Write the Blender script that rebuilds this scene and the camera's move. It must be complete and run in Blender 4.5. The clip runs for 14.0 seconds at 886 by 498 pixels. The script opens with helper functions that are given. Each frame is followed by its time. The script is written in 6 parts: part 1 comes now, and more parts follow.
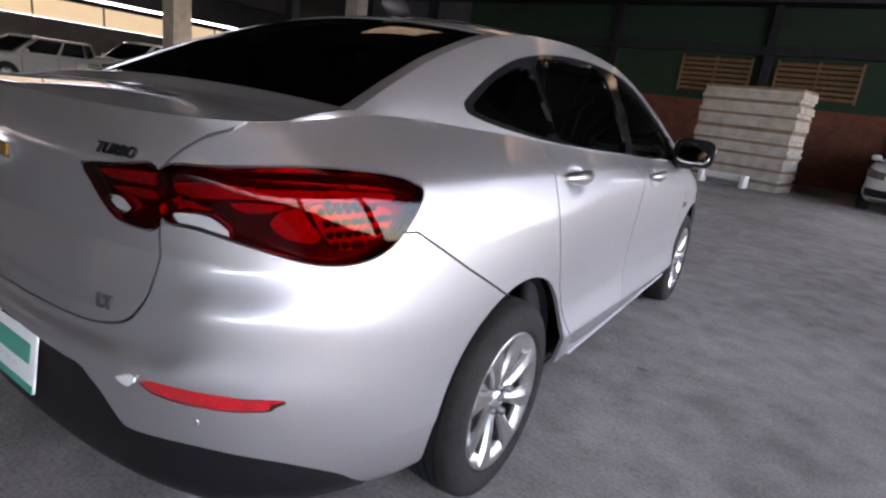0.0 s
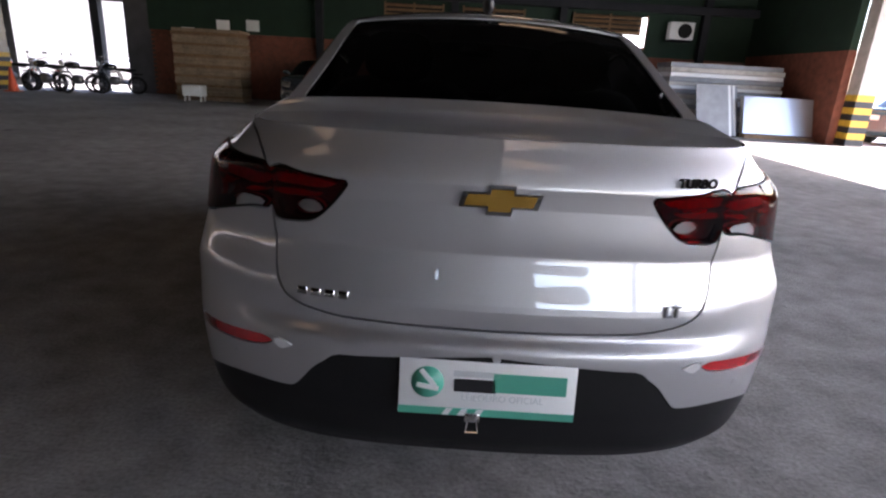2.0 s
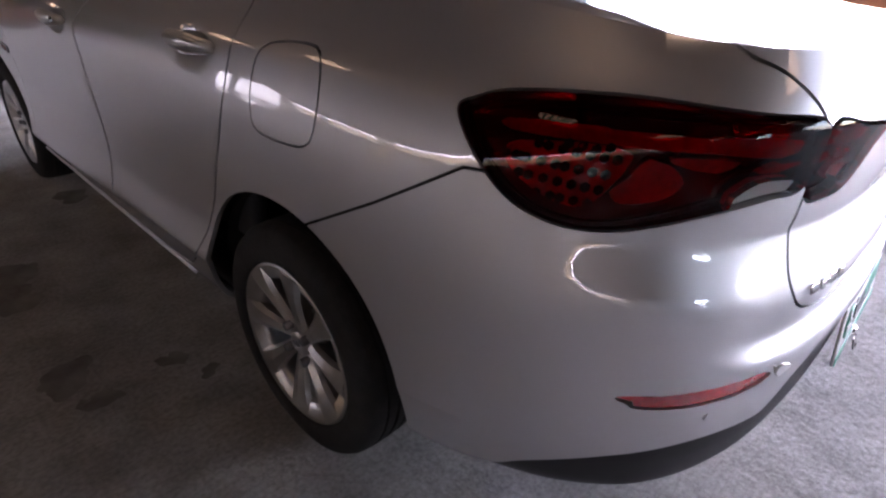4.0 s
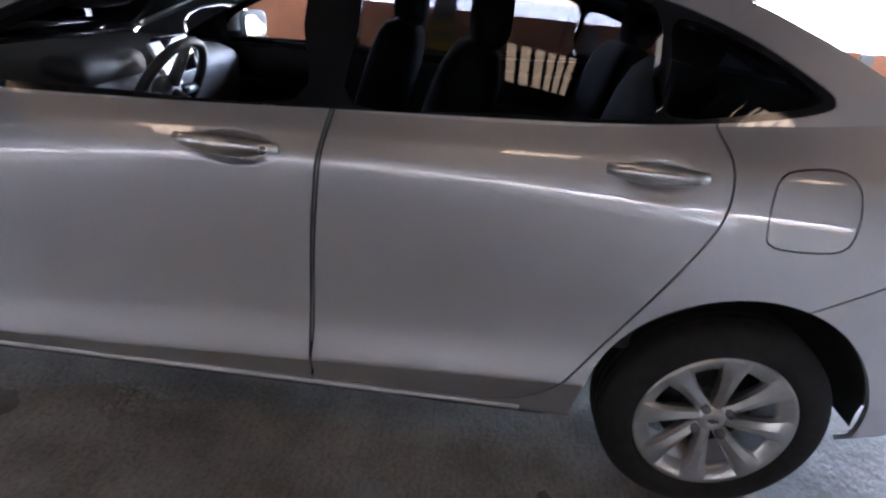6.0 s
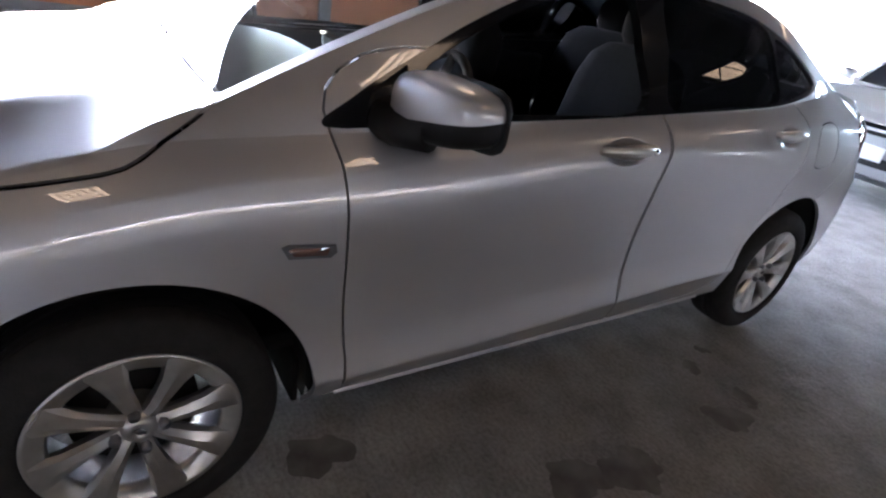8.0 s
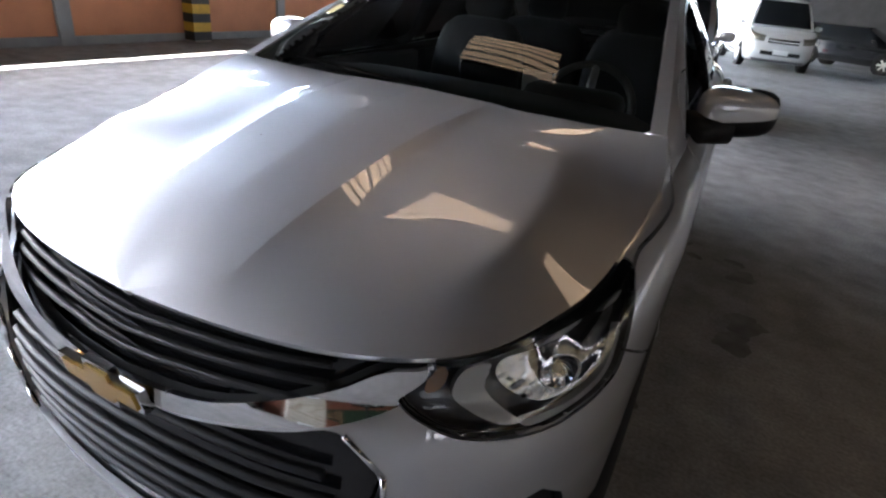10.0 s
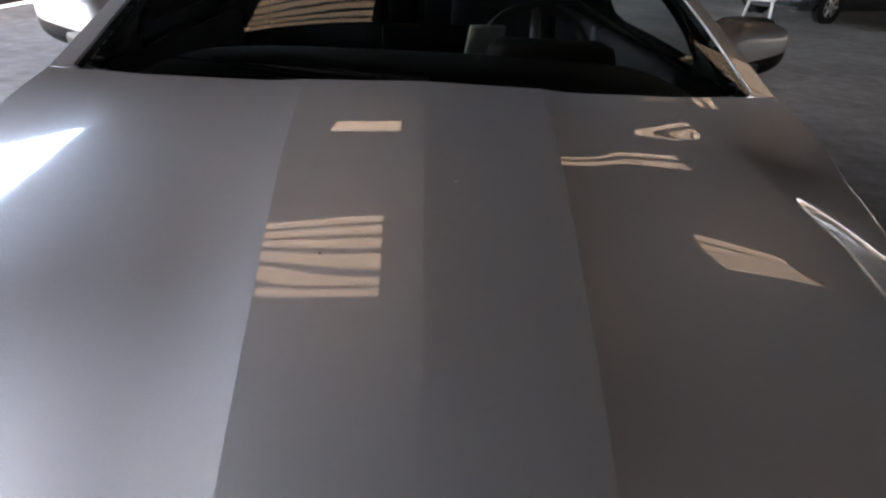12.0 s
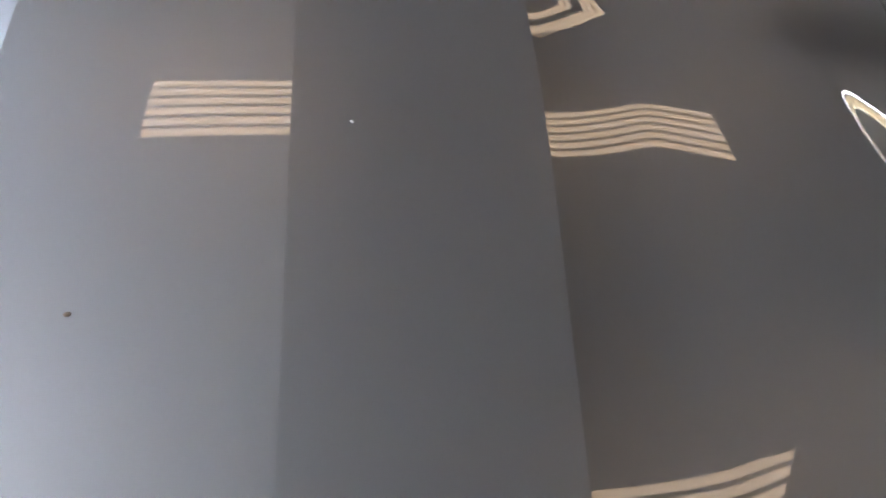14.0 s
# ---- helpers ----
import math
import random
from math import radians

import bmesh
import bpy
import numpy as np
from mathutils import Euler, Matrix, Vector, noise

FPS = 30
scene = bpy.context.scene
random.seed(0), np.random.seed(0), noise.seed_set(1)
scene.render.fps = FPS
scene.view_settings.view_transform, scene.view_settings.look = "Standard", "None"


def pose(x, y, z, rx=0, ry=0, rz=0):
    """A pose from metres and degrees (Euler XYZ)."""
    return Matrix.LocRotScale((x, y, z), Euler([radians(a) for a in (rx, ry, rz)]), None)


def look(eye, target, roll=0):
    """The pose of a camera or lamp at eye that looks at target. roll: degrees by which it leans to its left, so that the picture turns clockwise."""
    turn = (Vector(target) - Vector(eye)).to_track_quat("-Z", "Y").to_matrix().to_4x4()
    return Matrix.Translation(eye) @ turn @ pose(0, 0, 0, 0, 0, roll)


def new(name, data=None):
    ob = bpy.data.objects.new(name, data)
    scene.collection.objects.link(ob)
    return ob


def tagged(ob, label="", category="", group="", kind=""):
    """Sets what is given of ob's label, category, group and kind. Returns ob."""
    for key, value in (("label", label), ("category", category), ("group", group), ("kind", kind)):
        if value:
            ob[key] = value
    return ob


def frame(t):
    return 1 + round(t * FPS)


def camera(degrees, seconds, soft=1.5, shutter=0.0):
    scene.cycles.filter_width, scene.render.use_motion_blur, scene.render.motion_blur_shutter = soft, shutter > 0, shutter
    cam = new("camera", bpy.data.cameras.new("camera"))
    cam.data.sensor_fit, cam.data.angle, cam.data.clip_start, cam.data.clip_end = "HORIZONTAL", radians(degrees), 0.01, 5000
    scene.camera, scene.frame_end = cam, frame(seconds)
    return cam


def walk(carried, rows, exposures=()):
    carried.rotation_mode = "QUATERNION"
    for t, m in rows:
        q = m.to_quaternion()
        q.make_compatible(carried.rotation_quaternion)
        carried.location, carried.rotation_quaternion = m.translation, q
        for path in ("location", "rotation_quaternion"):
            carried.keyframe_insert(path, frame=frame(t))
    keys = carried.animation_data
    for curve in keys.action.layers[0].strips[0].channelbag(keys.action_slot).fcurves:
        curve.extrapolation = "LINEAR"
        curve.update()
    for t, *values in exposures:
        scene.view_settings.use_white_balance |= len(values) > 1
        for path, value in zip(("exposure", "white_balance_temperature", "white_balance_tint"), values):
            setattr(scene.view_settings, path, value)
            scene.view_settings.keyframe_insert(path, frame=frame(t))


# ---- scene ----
cam = camera(77.8, 14.0, soft=2.3)
PATH = [
    (0, (1.43, -1.399, 1.164), (0.407, 0.238, 0.643), 7.3),
    (0.3, (1.232, -1.597, 1.177), (0.291, 0.088, 0.652), 6.7),
    (0.5, (1.082, -1.737, 1.198), (0.238, -0.016, 0.628), 6.7),
    (0.7, (0.969, -1.839, 1.212), (0.198, -0.079, 0.656), 5.5),
    (1, (0.748, -1.917, 1.183), (0.105, -0.107, 0.624), 4.4),
    (1.5, (0.276, -2.0, 1.192), (-0.049, -0.122, 0.587), 3.7),
    (1.8, (0.027, -2.026, 1.22), (-0.092, -0.137, 0.575), 3.6),
    (2, (-0.104, -2.059, 1.197), (-0.121, -0.151, 0.596), 3.3),
    (2.2, (-0.298, -1.963, 1.202), (-0.109, -0.079, 0.558), 3.2),
    (4.3, (-1.523, -0.761, 1.17), (-0.14, 0.287, 0.185), 2.7),
    (4.5, (-1.627, -0.575, 1.192), (-0.174, 0.364, 0.187), 3.4),
    (5, (-1.857, -0.097, 1.244), (-0.21, 0.551, 0.312), 4.9),
    (5.5, (-1.986, 0.286, 1.313), (-0.242, 0.663, 0.409), 5.1),
    (5.8, (-2.024, 0.552, 1.316), (-0.237, 0.752, 0.432), 5.7),
    (6, (-2.048, 0.749, 1.304), (-0.237, 0.802, 0.455), 6.0),
    (6.5, (-2.136, 1.182, 1.359), (-0.345, 0.941, 0.502), 6.5),
    (7, (-2.056, 1.657, 1.333), (-0.328, 1.082, 0.505), 7.4),
    (7.5, (-2.035, 2.15, 1.36), (-0.43, 1.333, 0.493), 8.8),
    (8, (-1.865, 2.64, 1.318), (-0.426, 1.574, 0.427), 10.6),
    (8.3, (-1.785, 2.901, 1.32), (-0.424, 1.721, 0.449), 10.3),
    (8.5, (-1.736, 3.087, 1.268), (-0.426, 1.832, 0.426), 9.3),
    (9, (-1.549, 3.475, 1.269), (-0.409, 2.051, 0.448), 9.2),
    (9.2, (-1.42, 3.606, 1.28), (-0.357, 2.137, 0.435), 9.2),
    (11.3, (-0.052, 4.067, 1.347), (0.114, 2.277, 0.471), 1.6),
    (11.5, (-0.001, 3.904, 1.344), (0.083, 2.116, 0.453), 1.7),
    (11.8, (0.016, 3.653, 1.339), (-0.016, 1.904, 0.369), 1.6),
    (12, (0.011, 3.528, 1.291), (-0.094, 1.801, 0.288), 3.3),
    (12.4, (0.011, 3.268, 1.259), (-0.273, 1.725, 0.019), 8.0),
    (12.5, (0.016, 3.217, 1.246), (-0.344, 1.709, -0.018), 9.8),
    (13, (0.011, 3.148, 1.218), (-0.454, 1.725, -0.109), 12.9),
    (13.5, (-0.021, 3.163, 1.234), (-0.435, 1.84, -0.208), 13.2),
    (14, (-0.034, 3.163, 1.253), (-0.409, 1.916, -0.265), 12.5),
]
EXPOSURES = [(0.0, 3.35, 6250, 22), (0.5, 3.95, 6250, 22), (1.2, 3.8, 6250, 22), (1.6, 3.55, 6250, 22), (2.2, 3.25, 6250, 22), (4.3, 5.3, 6050, 30), (5.0, 5.85, 5500, 23), (6.5, 5.95, 5400, 18), (7.5, 5.85, 5500, 19), (9.2, 5.0, 5800, 12), (11.3, 4.1, 6050, 16), (12.0, 4.05, 6050, 16), (13.0, 4.8, 6000, 12), (14.0, 4.7, 5950, 11)]
walk(cam, [(t, look(eye, target, roll)) for t, eye, target, roll in PATH], EXPOSURES)

# ---- world and sun ----
SUN_EL = radians(42)
world = bpy.data.worlds.new("sky")
scene.world = world
world.use_nodes = True
wn = world.node_tree
sky = wn.nodes.new("ShaderNodeTexSky")
sky.sky_type, sky.sun_disc = "NISHITA", False
sky.sun_elevation, sky.sun_rotation = SUN_EL, radians(90)
sky.air_density, sky.dust_density = 1.0, 2.0
wn.nodes["Background"].inputs["Strength"].default_value = 0.15
wn.links.new(sky.outputs[0], wn.nodes["Background"].inputs["Color"])
sun = new("sun", bpy.data.lights.new("sun", "SUN"))
sun.data.energy, sun.data.angle, sun.data.color = 4.5, radians(0.5), (1.0, 0.95, 0.87)
sun.matrix_world = look((30 * math.cos(SUN_EL), 2, 30 * math.sin(SUN_EL)), (0, 0, 0))


# ---- materials ----
def material(name, colour, rough=0.5, metal=0.0, coat=0.0, grain=0.0, scale=8.0, bump=0.0, bump_scale=60.0, dark=None, spec=0.5, detail=6.0, depth=0.01, coat_ior=1.6):
    """A principled material whose colour wanders towards dark at two scales, with fine relief."""
    m = bpy.data.materials.new(name)
    m.use_nodes = True
    nt = m.node_tree
    b = nt.nodes["Principled BSDF"]
    b.inputs["Roughness"].default_value, b.inputs["Metallic"].default_value = rough, metal
    b.inputs["Coat Weight"].default_value, b.inputs["Specular IOR Level"].default_value = coat, spec
    b.inputs["Coat Roughness"].default_value, b.inputs["Coat IOR"].default_value = 0.02, coat_ior
    b.inputs["Base Color"].default_value = (*colour, 1)
    co = nt.nodes.new("ShaderNodeTexCoord")
    if grain > 0:
        n1, n2 = nt.nodes.new("ShaderNodeTexNoise"), nt.nodes.new("ShaderNodeTexNoise")
        n1.inputs["Scale"].default_value, n2.inputs["Scale"].default_value = scale, scale * 0.13
        n1.inputs["Detail"].default_value = n2.inputs["Detail"].default_value = detail
        mul = nt.nodes.new("ShaderNodeMath")
        mul.operation = "ADD"
        ramp = nt.nodes.new("ShaderNodeMapRange")
        ramp.inputs["From Min"].default_value, ramp.inputs["From Max"].default_value = 0.75, 1.25
        ramp.inputs["To Max"].default_value = 1.0
        mix = nt.nodes.new("ShaderNodeMix")
        mix.data_type = "RGBA"
        mix.inputs[6].default_value = (*colour, 1)
        d = dark or tuple(c * (1 - grain) for c in colour)
        mix.inputs[7].default_value = (*d, 1)
        for n in (n1, n2):
            nt.links.new(co.outputs["Object"], n.inputs["Vector"])
        nt.links.new(n1.outputs["Fac"], mul.inputs[0])
        nt.links.new(n2.outputs["Fac"], mul.inputs[1])
        nt.links.new(mul.outputs[0], ramp.inputs["Value"])
        nt.links.new(ramp.outputs[0], mix.inputs[0])
        nt.links.new(mix.outputs[2], b.inputs["Base Color"])
    if bump > 0:
        nb, bp = nt.nodes.new("ShaderNodeTexNoise"), nt.nodes.new("ShaderNodeBump")
        nb.inputs["Scale"].default_value, nb.inputs["Detail"].default_value = bump_scale, min(15, detail)
        bp.inputs["Strength"].default_value, bp.inputs["Distance"].default_value = bump, depth
        nt.links.new(co.outputs["Object"], nb.inputs["Vector"])
        nt.links.new(nb.outputs["Fac"], bp.inputs["Height"])
        nt.links.new(bp.outputs["Normal"], b.inputs["Normal"])
    return m


def glass(name, tint, rough=0.0, ior=1.5):
    """A thin tinted pane: it lets light through in its tint and reflects by Fresnel."""
    m = bpy.data.materials.new(name)
    m.use_nodes = True
    nt = m.node_tree
    nt.nodes.remove(nt.nodes["Principled BSDF"])
    out = nt.nodes["Material Output"]
    tr, gl = nt.nodes.new("ShaderNodeBsdfTransparent"), nt.nodes.new("ShaderNodeBsdfGlossy")
    tr.inputs["Color"].default_value = (*tint, 1)
    gl.inputs["Roughness"].default_value = rough
    fr = nt.nodes.new("ShaderNodeFresnel")
    fr.inputs["IOR"].default_value = ior
    mix = nt.nodes.new("ShaderNodeMixShader")
    nt.links.new(fr.outputs[0], mix.inputs[0])
    nt.links.new(tr.outputs[0], mix.inputs[1])
    nt.links.new(gl.outputs[0], mix.inputs[2])
    nt.links.new(mix.outputs[0], out.inputs["Surface"])
    return m


def glow(name, colour, strength):
    m = bpy.data.materials.new(name)
    m.use_nodes = True
    b = m.node_tree.nodes["Principled BSDF"]
    b.inputs["Base Color"].default_value = (*colour, 1)
    b.inputs["Emission Color"].default_value = (*colour, 1)
    b.inputs["Emission Strength"].default_value = strength
    return m


SILVER = material("silver_paint", (0.57, 0.57, 0.585), rough=0.47, metal=0.93, coat=1.0, coat_ior=1.9)
BLACK_PLASTIC = material("black_plastic", (0.008, 0.008, 0.009), rough=0.5, spec=.3, grain=0.3, scale=90, bump=0.08, bump_scale=400)
GLOSS_BLACK = material("gloss_black", (0.008, 0.008, 0.009), rough=0.08)
GAP = material("gap_black", (0.006, 0.006, 0.006), rough=0.9)
RUBBER = material("tyre_rubber", (0.012, 0.012, 0.012), rough=0.85, spec=.3, grain=0.5, scale=30, dark=(0.022, 0.021, 0.02), bump=0.2, bump_scale=150)
ALLOY = material("alloy", (0.62, 0.61, 0.59), rough=0.28, metal=0.9, grain=0.25, scale=25)
CHROME = material("chrome", (0.75, 0.75, 0.76), rough=0.06, metal=1.0)
GOLD = material("gold_badge", (0.55, 0.32, 0.06), rough=0.22, metal=0.7, coat=0.6)
STEEL = material("dull_steel", (0.20, 0.20, 0.21), rough=0.45, metal=0.8, grain=0.3, scale=20)
# shade between the spokes is put into this near-black drum colour
BRAKE = material("brake_iron", (0.035, 0.032, 0.03), rough=0.7, metal=0.3, grain=0.4, scale=40)
TINT = glass("tinted_glass", (0.16, 0.17, 0.18))
SIDE_TINT = glass("side_glass", (0.17, 0.175, 0.19))
FRONT_TINT = glass("front_side_glass", (0.62, 0.63, 0.64))
CLEAR = glass("clear_glass", (0.72, 0.80, 0.78))
LENS = glass("clear_lens", (0.9, 0.92, 0.93))
RED_LENS = glass("red_lens", (0.62, 0.02, 0.03), ior=1.33)
RED = material("red_reflector", (0.55, 0.012, 0.02), rough=0.15, coat=1.0, grain=0.4, scale=120)
DARK_RED = material("dark_red_housing", (0.03, 0.003, 0.005), rough=0.2, coat=0.6)
WHITE_LAMP = material("white_lamp", (0.75, 0.75, 0.73), rough=0.2)
FABRIC = material("seat_fabric", (0.008, 0.008, 0.009), rough=0.95, grain=0.4, scale=60, bump=0.2, bump_scale=500)
DASH = material("dash_plastic", (0.03, 0.031, 0.034), rough=0.6, grain=0.3, scale=60, bump=0.1, bump_scale=600)
HEADLINER = material("headliner", (0.30, 0.30, 0.29), rough=0.95, grain=0.2, scale=50)


def concrete(name):
    """Worn concrete: broad dusty patches, fine grit, scrape marks and a pitted relief."""
    m = material(name, (0.36, 0.35, 0.335), rough=0.92, grain=0.5, scale=5.5, dark=(0.21, 0.203, 0.194), detail=10, spec=.2)
    nt = m.node_tree
    b = nt.nodes["Principled BSDF"]
    co = nt.nodes["Texture Coordinate"]
    base = b.inputs["Base Color"].links[0].from_socket
    grit, scrape, pits = (nt.nodes.new("ShaderNodeTexNoise") for _ in range(3))
    grit.inputs["Scale"].default_value, grit.inputs["Detail"].default_value = 70, 8
    pits.inputs["Scale"].default_value, pits.inputs["Detail"].default_value = 26, 12
    pits.inputs["Roughness"].default_value = .62
    squeeze = nt.nodes.new("ShaderNodeMapping")
    squeeze.inputs["Scale"].default_value, squeeze.inputs["Rotation"].default_value = (3.0, 22.0, 1.0), (0, 0, .5)
    nt.links.new(co.outputs["Object"], squeeze.inputs["Vector"])
    nt.links.new(squeeze.outputs[0], scrape.inputs["Vector"])
    scrape.inputs["Detail"].default_value = 5
    for n in (grit, pits):
        nt.links.new(co.outputs["Object"], n.inputs["Vector"])
    for n, lo, hi, dark in ((grit, .32, .62, .78), (scrape, .30, .48, .82)):
        ramp, mix = nt.nodes.new("ShaderNodeMapRange"), nt.nodes.new("ShaderNodeMix")
        ramp.inputs["From Min"].default_value, ramp.inputs["From Max"].default_value = lo, hi
        ramp.inputs["To Min"].default_value, ramp.inputs["To Max"].default_value = dark, 1.08 if n is grit else 1.0
        mix.data_type, mix.blend_type = "RGBA", "MULTIPLY"
        mix.inputs[0].default_value = 1.0
        nt.links.new(n.outputs["Fac"], ramp.inputs["Value"])
        nt.links.new(base, mix.inputs[6])
        nt.links.new(ramp.outputs[0], mix.inputs[7])
        base = mix.outputs[2]
    nt.links.new(base, b.inputs["Base Color"])
    bump = nt.nodes.new("ShaderNodeBump")
    bump.inputs["Strength"].default_value, bump.inputs["Distance"].default_value = .5, .02
    nt.links.new(pits.outputs["Fac"], bump.inputs["Height"])
    nt.links.new(bump.outputs["Normal"], b.inputs["Normal"])
    return m


CONCRETE = concrete("concrete_floor")
WHITE_PLATE = material("plate_white", (0.80, 0.80, 0.79), rough=0.3, grain=0.05, scale=10)
GREEN_PRINT = material("plate_green", (0.08, 0.38, 0.27), rough=0.35)
GREY_PRINT = material("plate_grey", (0.55, 0.57, 0.57), rough=0.35)
BLACK_PRINT = material("plate_black", (0.015, 0.015, 0.017), rough=0.35)
ORANGE_WALL = material("orange_wall_paint", (0.62, 0.27, 0.14), rough=0.8, grain=0.22, scale=2.2, bump=0.2, bump_scale=40)
GREY_PAINT = material("grey_paint", (0.30, 0.31, 0.32), rough=0.6, grain=0.3, scale=4)
PALE_CONCRETE = material("pale_column", (0.50, 0.46, 0.40), rough=0.85, grain=0.3, scale=5, bump=0.2, bump_scale=30)
DARK_WALL = material("dark_grey_wall_paint", (0.085, 0.086, 0.09), rough=0.8, grain=0.35, scale=2.5, bump=.2, bump_scale=30)
YELLOW = material("stripe_yellow", (0.62, 0.38, 0.03), rough=0.6, grain=0.3, scale=9)
BLACK_PAINT = material("stripe_black", (0.02, 0.02, 0.02), rough=0.6, grain=0.3, scale=9)
# roof and steel colours lowered to near-black to dim the hall's bounce light
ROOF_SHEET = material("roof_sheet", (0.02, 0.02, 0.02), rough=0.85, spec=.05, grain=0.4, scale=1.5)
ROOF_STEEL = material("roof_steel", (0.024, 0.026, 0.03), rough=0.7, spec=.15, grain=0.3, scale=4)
GREEN_WALL = material("green_wall_paint", (0.008, 0.03, 0.014), rough=0.8, grain=0.3, scale=2.5)
BRICK = material("brick", (0.24, 0.075, 0.042), rough=0.9, grain=0.5, scale=6, bump=0.3, bump_scale=60)
MORTAR = material("mortar", (0.10, 0.07, 0.055), rough=0.95, grain=0.3, scale=12)
WOOD = material("louvre_wood", (0.22, 0.13, 0.06), rough=0.7, grain=0.45, scale=14)
PANEL_WHITE = material("stacked_panel", (0.55, 0.51, 0.45), rough=0.75, grain=0.4, scale=5)
PANEL_EDGE = material("panel_edge", (0.30, 0.22, 0.15), rough=0.85, grain=0.5, scale=18)
SKYLIGHT = glow("skylight_sheet", (1.0, 0.70, 0.42), 0.10)
PLASTIC_WHITE = material("white_plastic", (0.75, 0.75, 0.73), rough=0.4, grain=0.1, scale=15)
STAIN = material("oil_stain", (0.09, 0.082, 0.078), rough=0.85, grain=0.5, scale=9, dark=(0.20, 0.19, 0.18), bump=.5, bump_scale=22)


# ---- mesh helpers ----
def part(name, bm, mat, parent=None, label="", smooth=True, sharp=None):
    """One bmesh as one mesh object, under a thing or a part."""
    bmesh.ops.recalc_face_normals(bm, faces=bm.faces)
    for f in bm.faces:
        f.smooth = smooth
    if sharp is not None:
        for e in bm.edges:
            if len(e.link_faces) == 2 and e.calc_face_angle(0) > radians(sharp):
                e.smooth = False
    me = bpy.data.meshes.new(name)
    bm.to_mesh(me)
    bm.free()
    me.materials.append(mat)
    ob = new(name, me)
    if parent is not None:
        ob.parent = parent
    if label:
        tagged(ob, label)
    return ob


def thing(name, at, label, category, group="", kind=""):
    """An Empty at a thing's base."""
    ob = new(name)
    ob.matrix_basis = at
    return tagged(ob, label, category, group, kind)


def box(bm, size, at=(0, 0, 0), bevel=0.0, turn=None):
    m = Matrix.Translation(at) @ (turn.to_4x4() if turn is not None else Matrix()) @ Matrix.Diagonal((*size, 1))
    r = bmesh.ops.create_cube(bm, size=1.0, matrix=m)
    if bevel > 0:
        es = list({e for v in r["verts"] for e in v.link_edges})
        bmesh.ops.bevel(bm, geom=es, offset=bevel, segments=2, profile=0.5, affect="EDGES")
    return bm


def boxed(size, at=(0, 0, 0), bevel=0.0, turn=None):
    return box(bmesh.new(), size, at, bevel, turn)


def tube(bm, a, b, r1, r2=None, seg=12):
    a, b = Vector(a), Vector(b)
    d = b - a
    m = Matrix.Translation((a + b) / 2) @ d.to_track_quat("Z", "Y").to_matrix().to_4x4()
    bmesh.ops.create_cone(bm, cap_ends=True, segments=seg, radius1=r1, radius2=r1 if r2 is None else r2, depth=d.length, matrix=m)
    return bm


def lathe(bm, profile, axis="X", seg=48, at=(0, 0, 0)):
    """Turns (along, radius) pairs round an axis."""
    rings = []
    for along, r in profile:
        ring = []
        for k in range(seg):
            a = 2 * math.pi * k / seg
            c, s = r * math.cos(a), r * math.sin(a)
            p = {"X": (along, c, s), "Y": (c, along, s), "Z": (c, s, along)}[axis]
            ring.append(bm.verts.new(Vector(p) + Vector(at)))
        rings.append(ring)
    for a, b in zip(rings, rings[1:]):
        for k in range(seg):
            bm.faces.new((a[k], a[(k + 1) % seg], b[(k + 1) % seg], b[k]))
    return bm


def prism(bm, outline, depth, plane="XZ", at=(0, 0, 0)):
    """A flat outline given thickness along the third axis."""
    def put(u, v, w):
        return Vector({"XZ": (u, w, v), "YZ": (w, u, v), "XY": (u, v, w)}[plane]) + Vector(at)
    lo = [bm.verts.new(put(u, v, -depth / 2)) for u, v in outline]
    hi = [bm.verts.new(put(u, v, depth / 2)) for u, v in outline]
    bm.faces.new(lo)
    bm.faces.new(list(reversed(hi)))
    n = len(outline)
    for k in range(n):
        bm.faces.new((lo[k], lo[(k + 1) % n], hi[(k + 1) % n], hi[k]))
    return bm


def curve(points, xs):
    """Smooth values through (x, value) points, with no overshoot."""
    px, py = np.array([p[0] for p in points], float), np.array([p[1] for p in points], float)
    if len(px) == 1:
        return np.full_like(np.asarray(xs, float), py[0])
    h, d = np.diff(px), np.diff(py) / np.diff(px)
    m = np.zeros_like(py)
    m[0], m[-1] = d[0], d[-1]
    for i in range(1, len(py) - 1):
        if d[i - 1] * d[i] > 0:
            w1, w2 = 2 * h[i] + h[i - 1], h[i] + 2 * h[i - 1]
            m[i] = (w1 + w2) / (w1 / d[i - 1] + w2 / d[i])
    x = np.clip(np.asarray(xs, float), px[0], px[-1])
    i = np.clip(np.searchsorted(px, x) - 1, 0, len(px) - 2)
    t = (x - px[i]) / h[i]
    return (py[i] * (1 + 2 * t) * (1 - t) ** 2 + m[i] * h[i] * t * (1 - t) ** 2
            + py[i + 1] * t * t * (3 - 2 * t) + m[i + 1] * h[i] * t * t * (t - 1))


def rounded(outline, n=6):
    """A closed outline with its corners smoothed (Catmull-Rom)."""
    p = np.array(outline, float)
    k = len(p)
    out = []
    for i in range(k):
        a, b, c, d = p[i - 1], p[i], p[(i + 1) % k], p[(i + 2) % k]
        for j in range(n):
            t = j / n
            out.append(0.5 * (2 * b + (c - a) * t + (2 * a - 5 * b + 4 * c - d) * t * t + (3 * b - a - 3 * c + d) * t ** 3))
    return np.array(out)


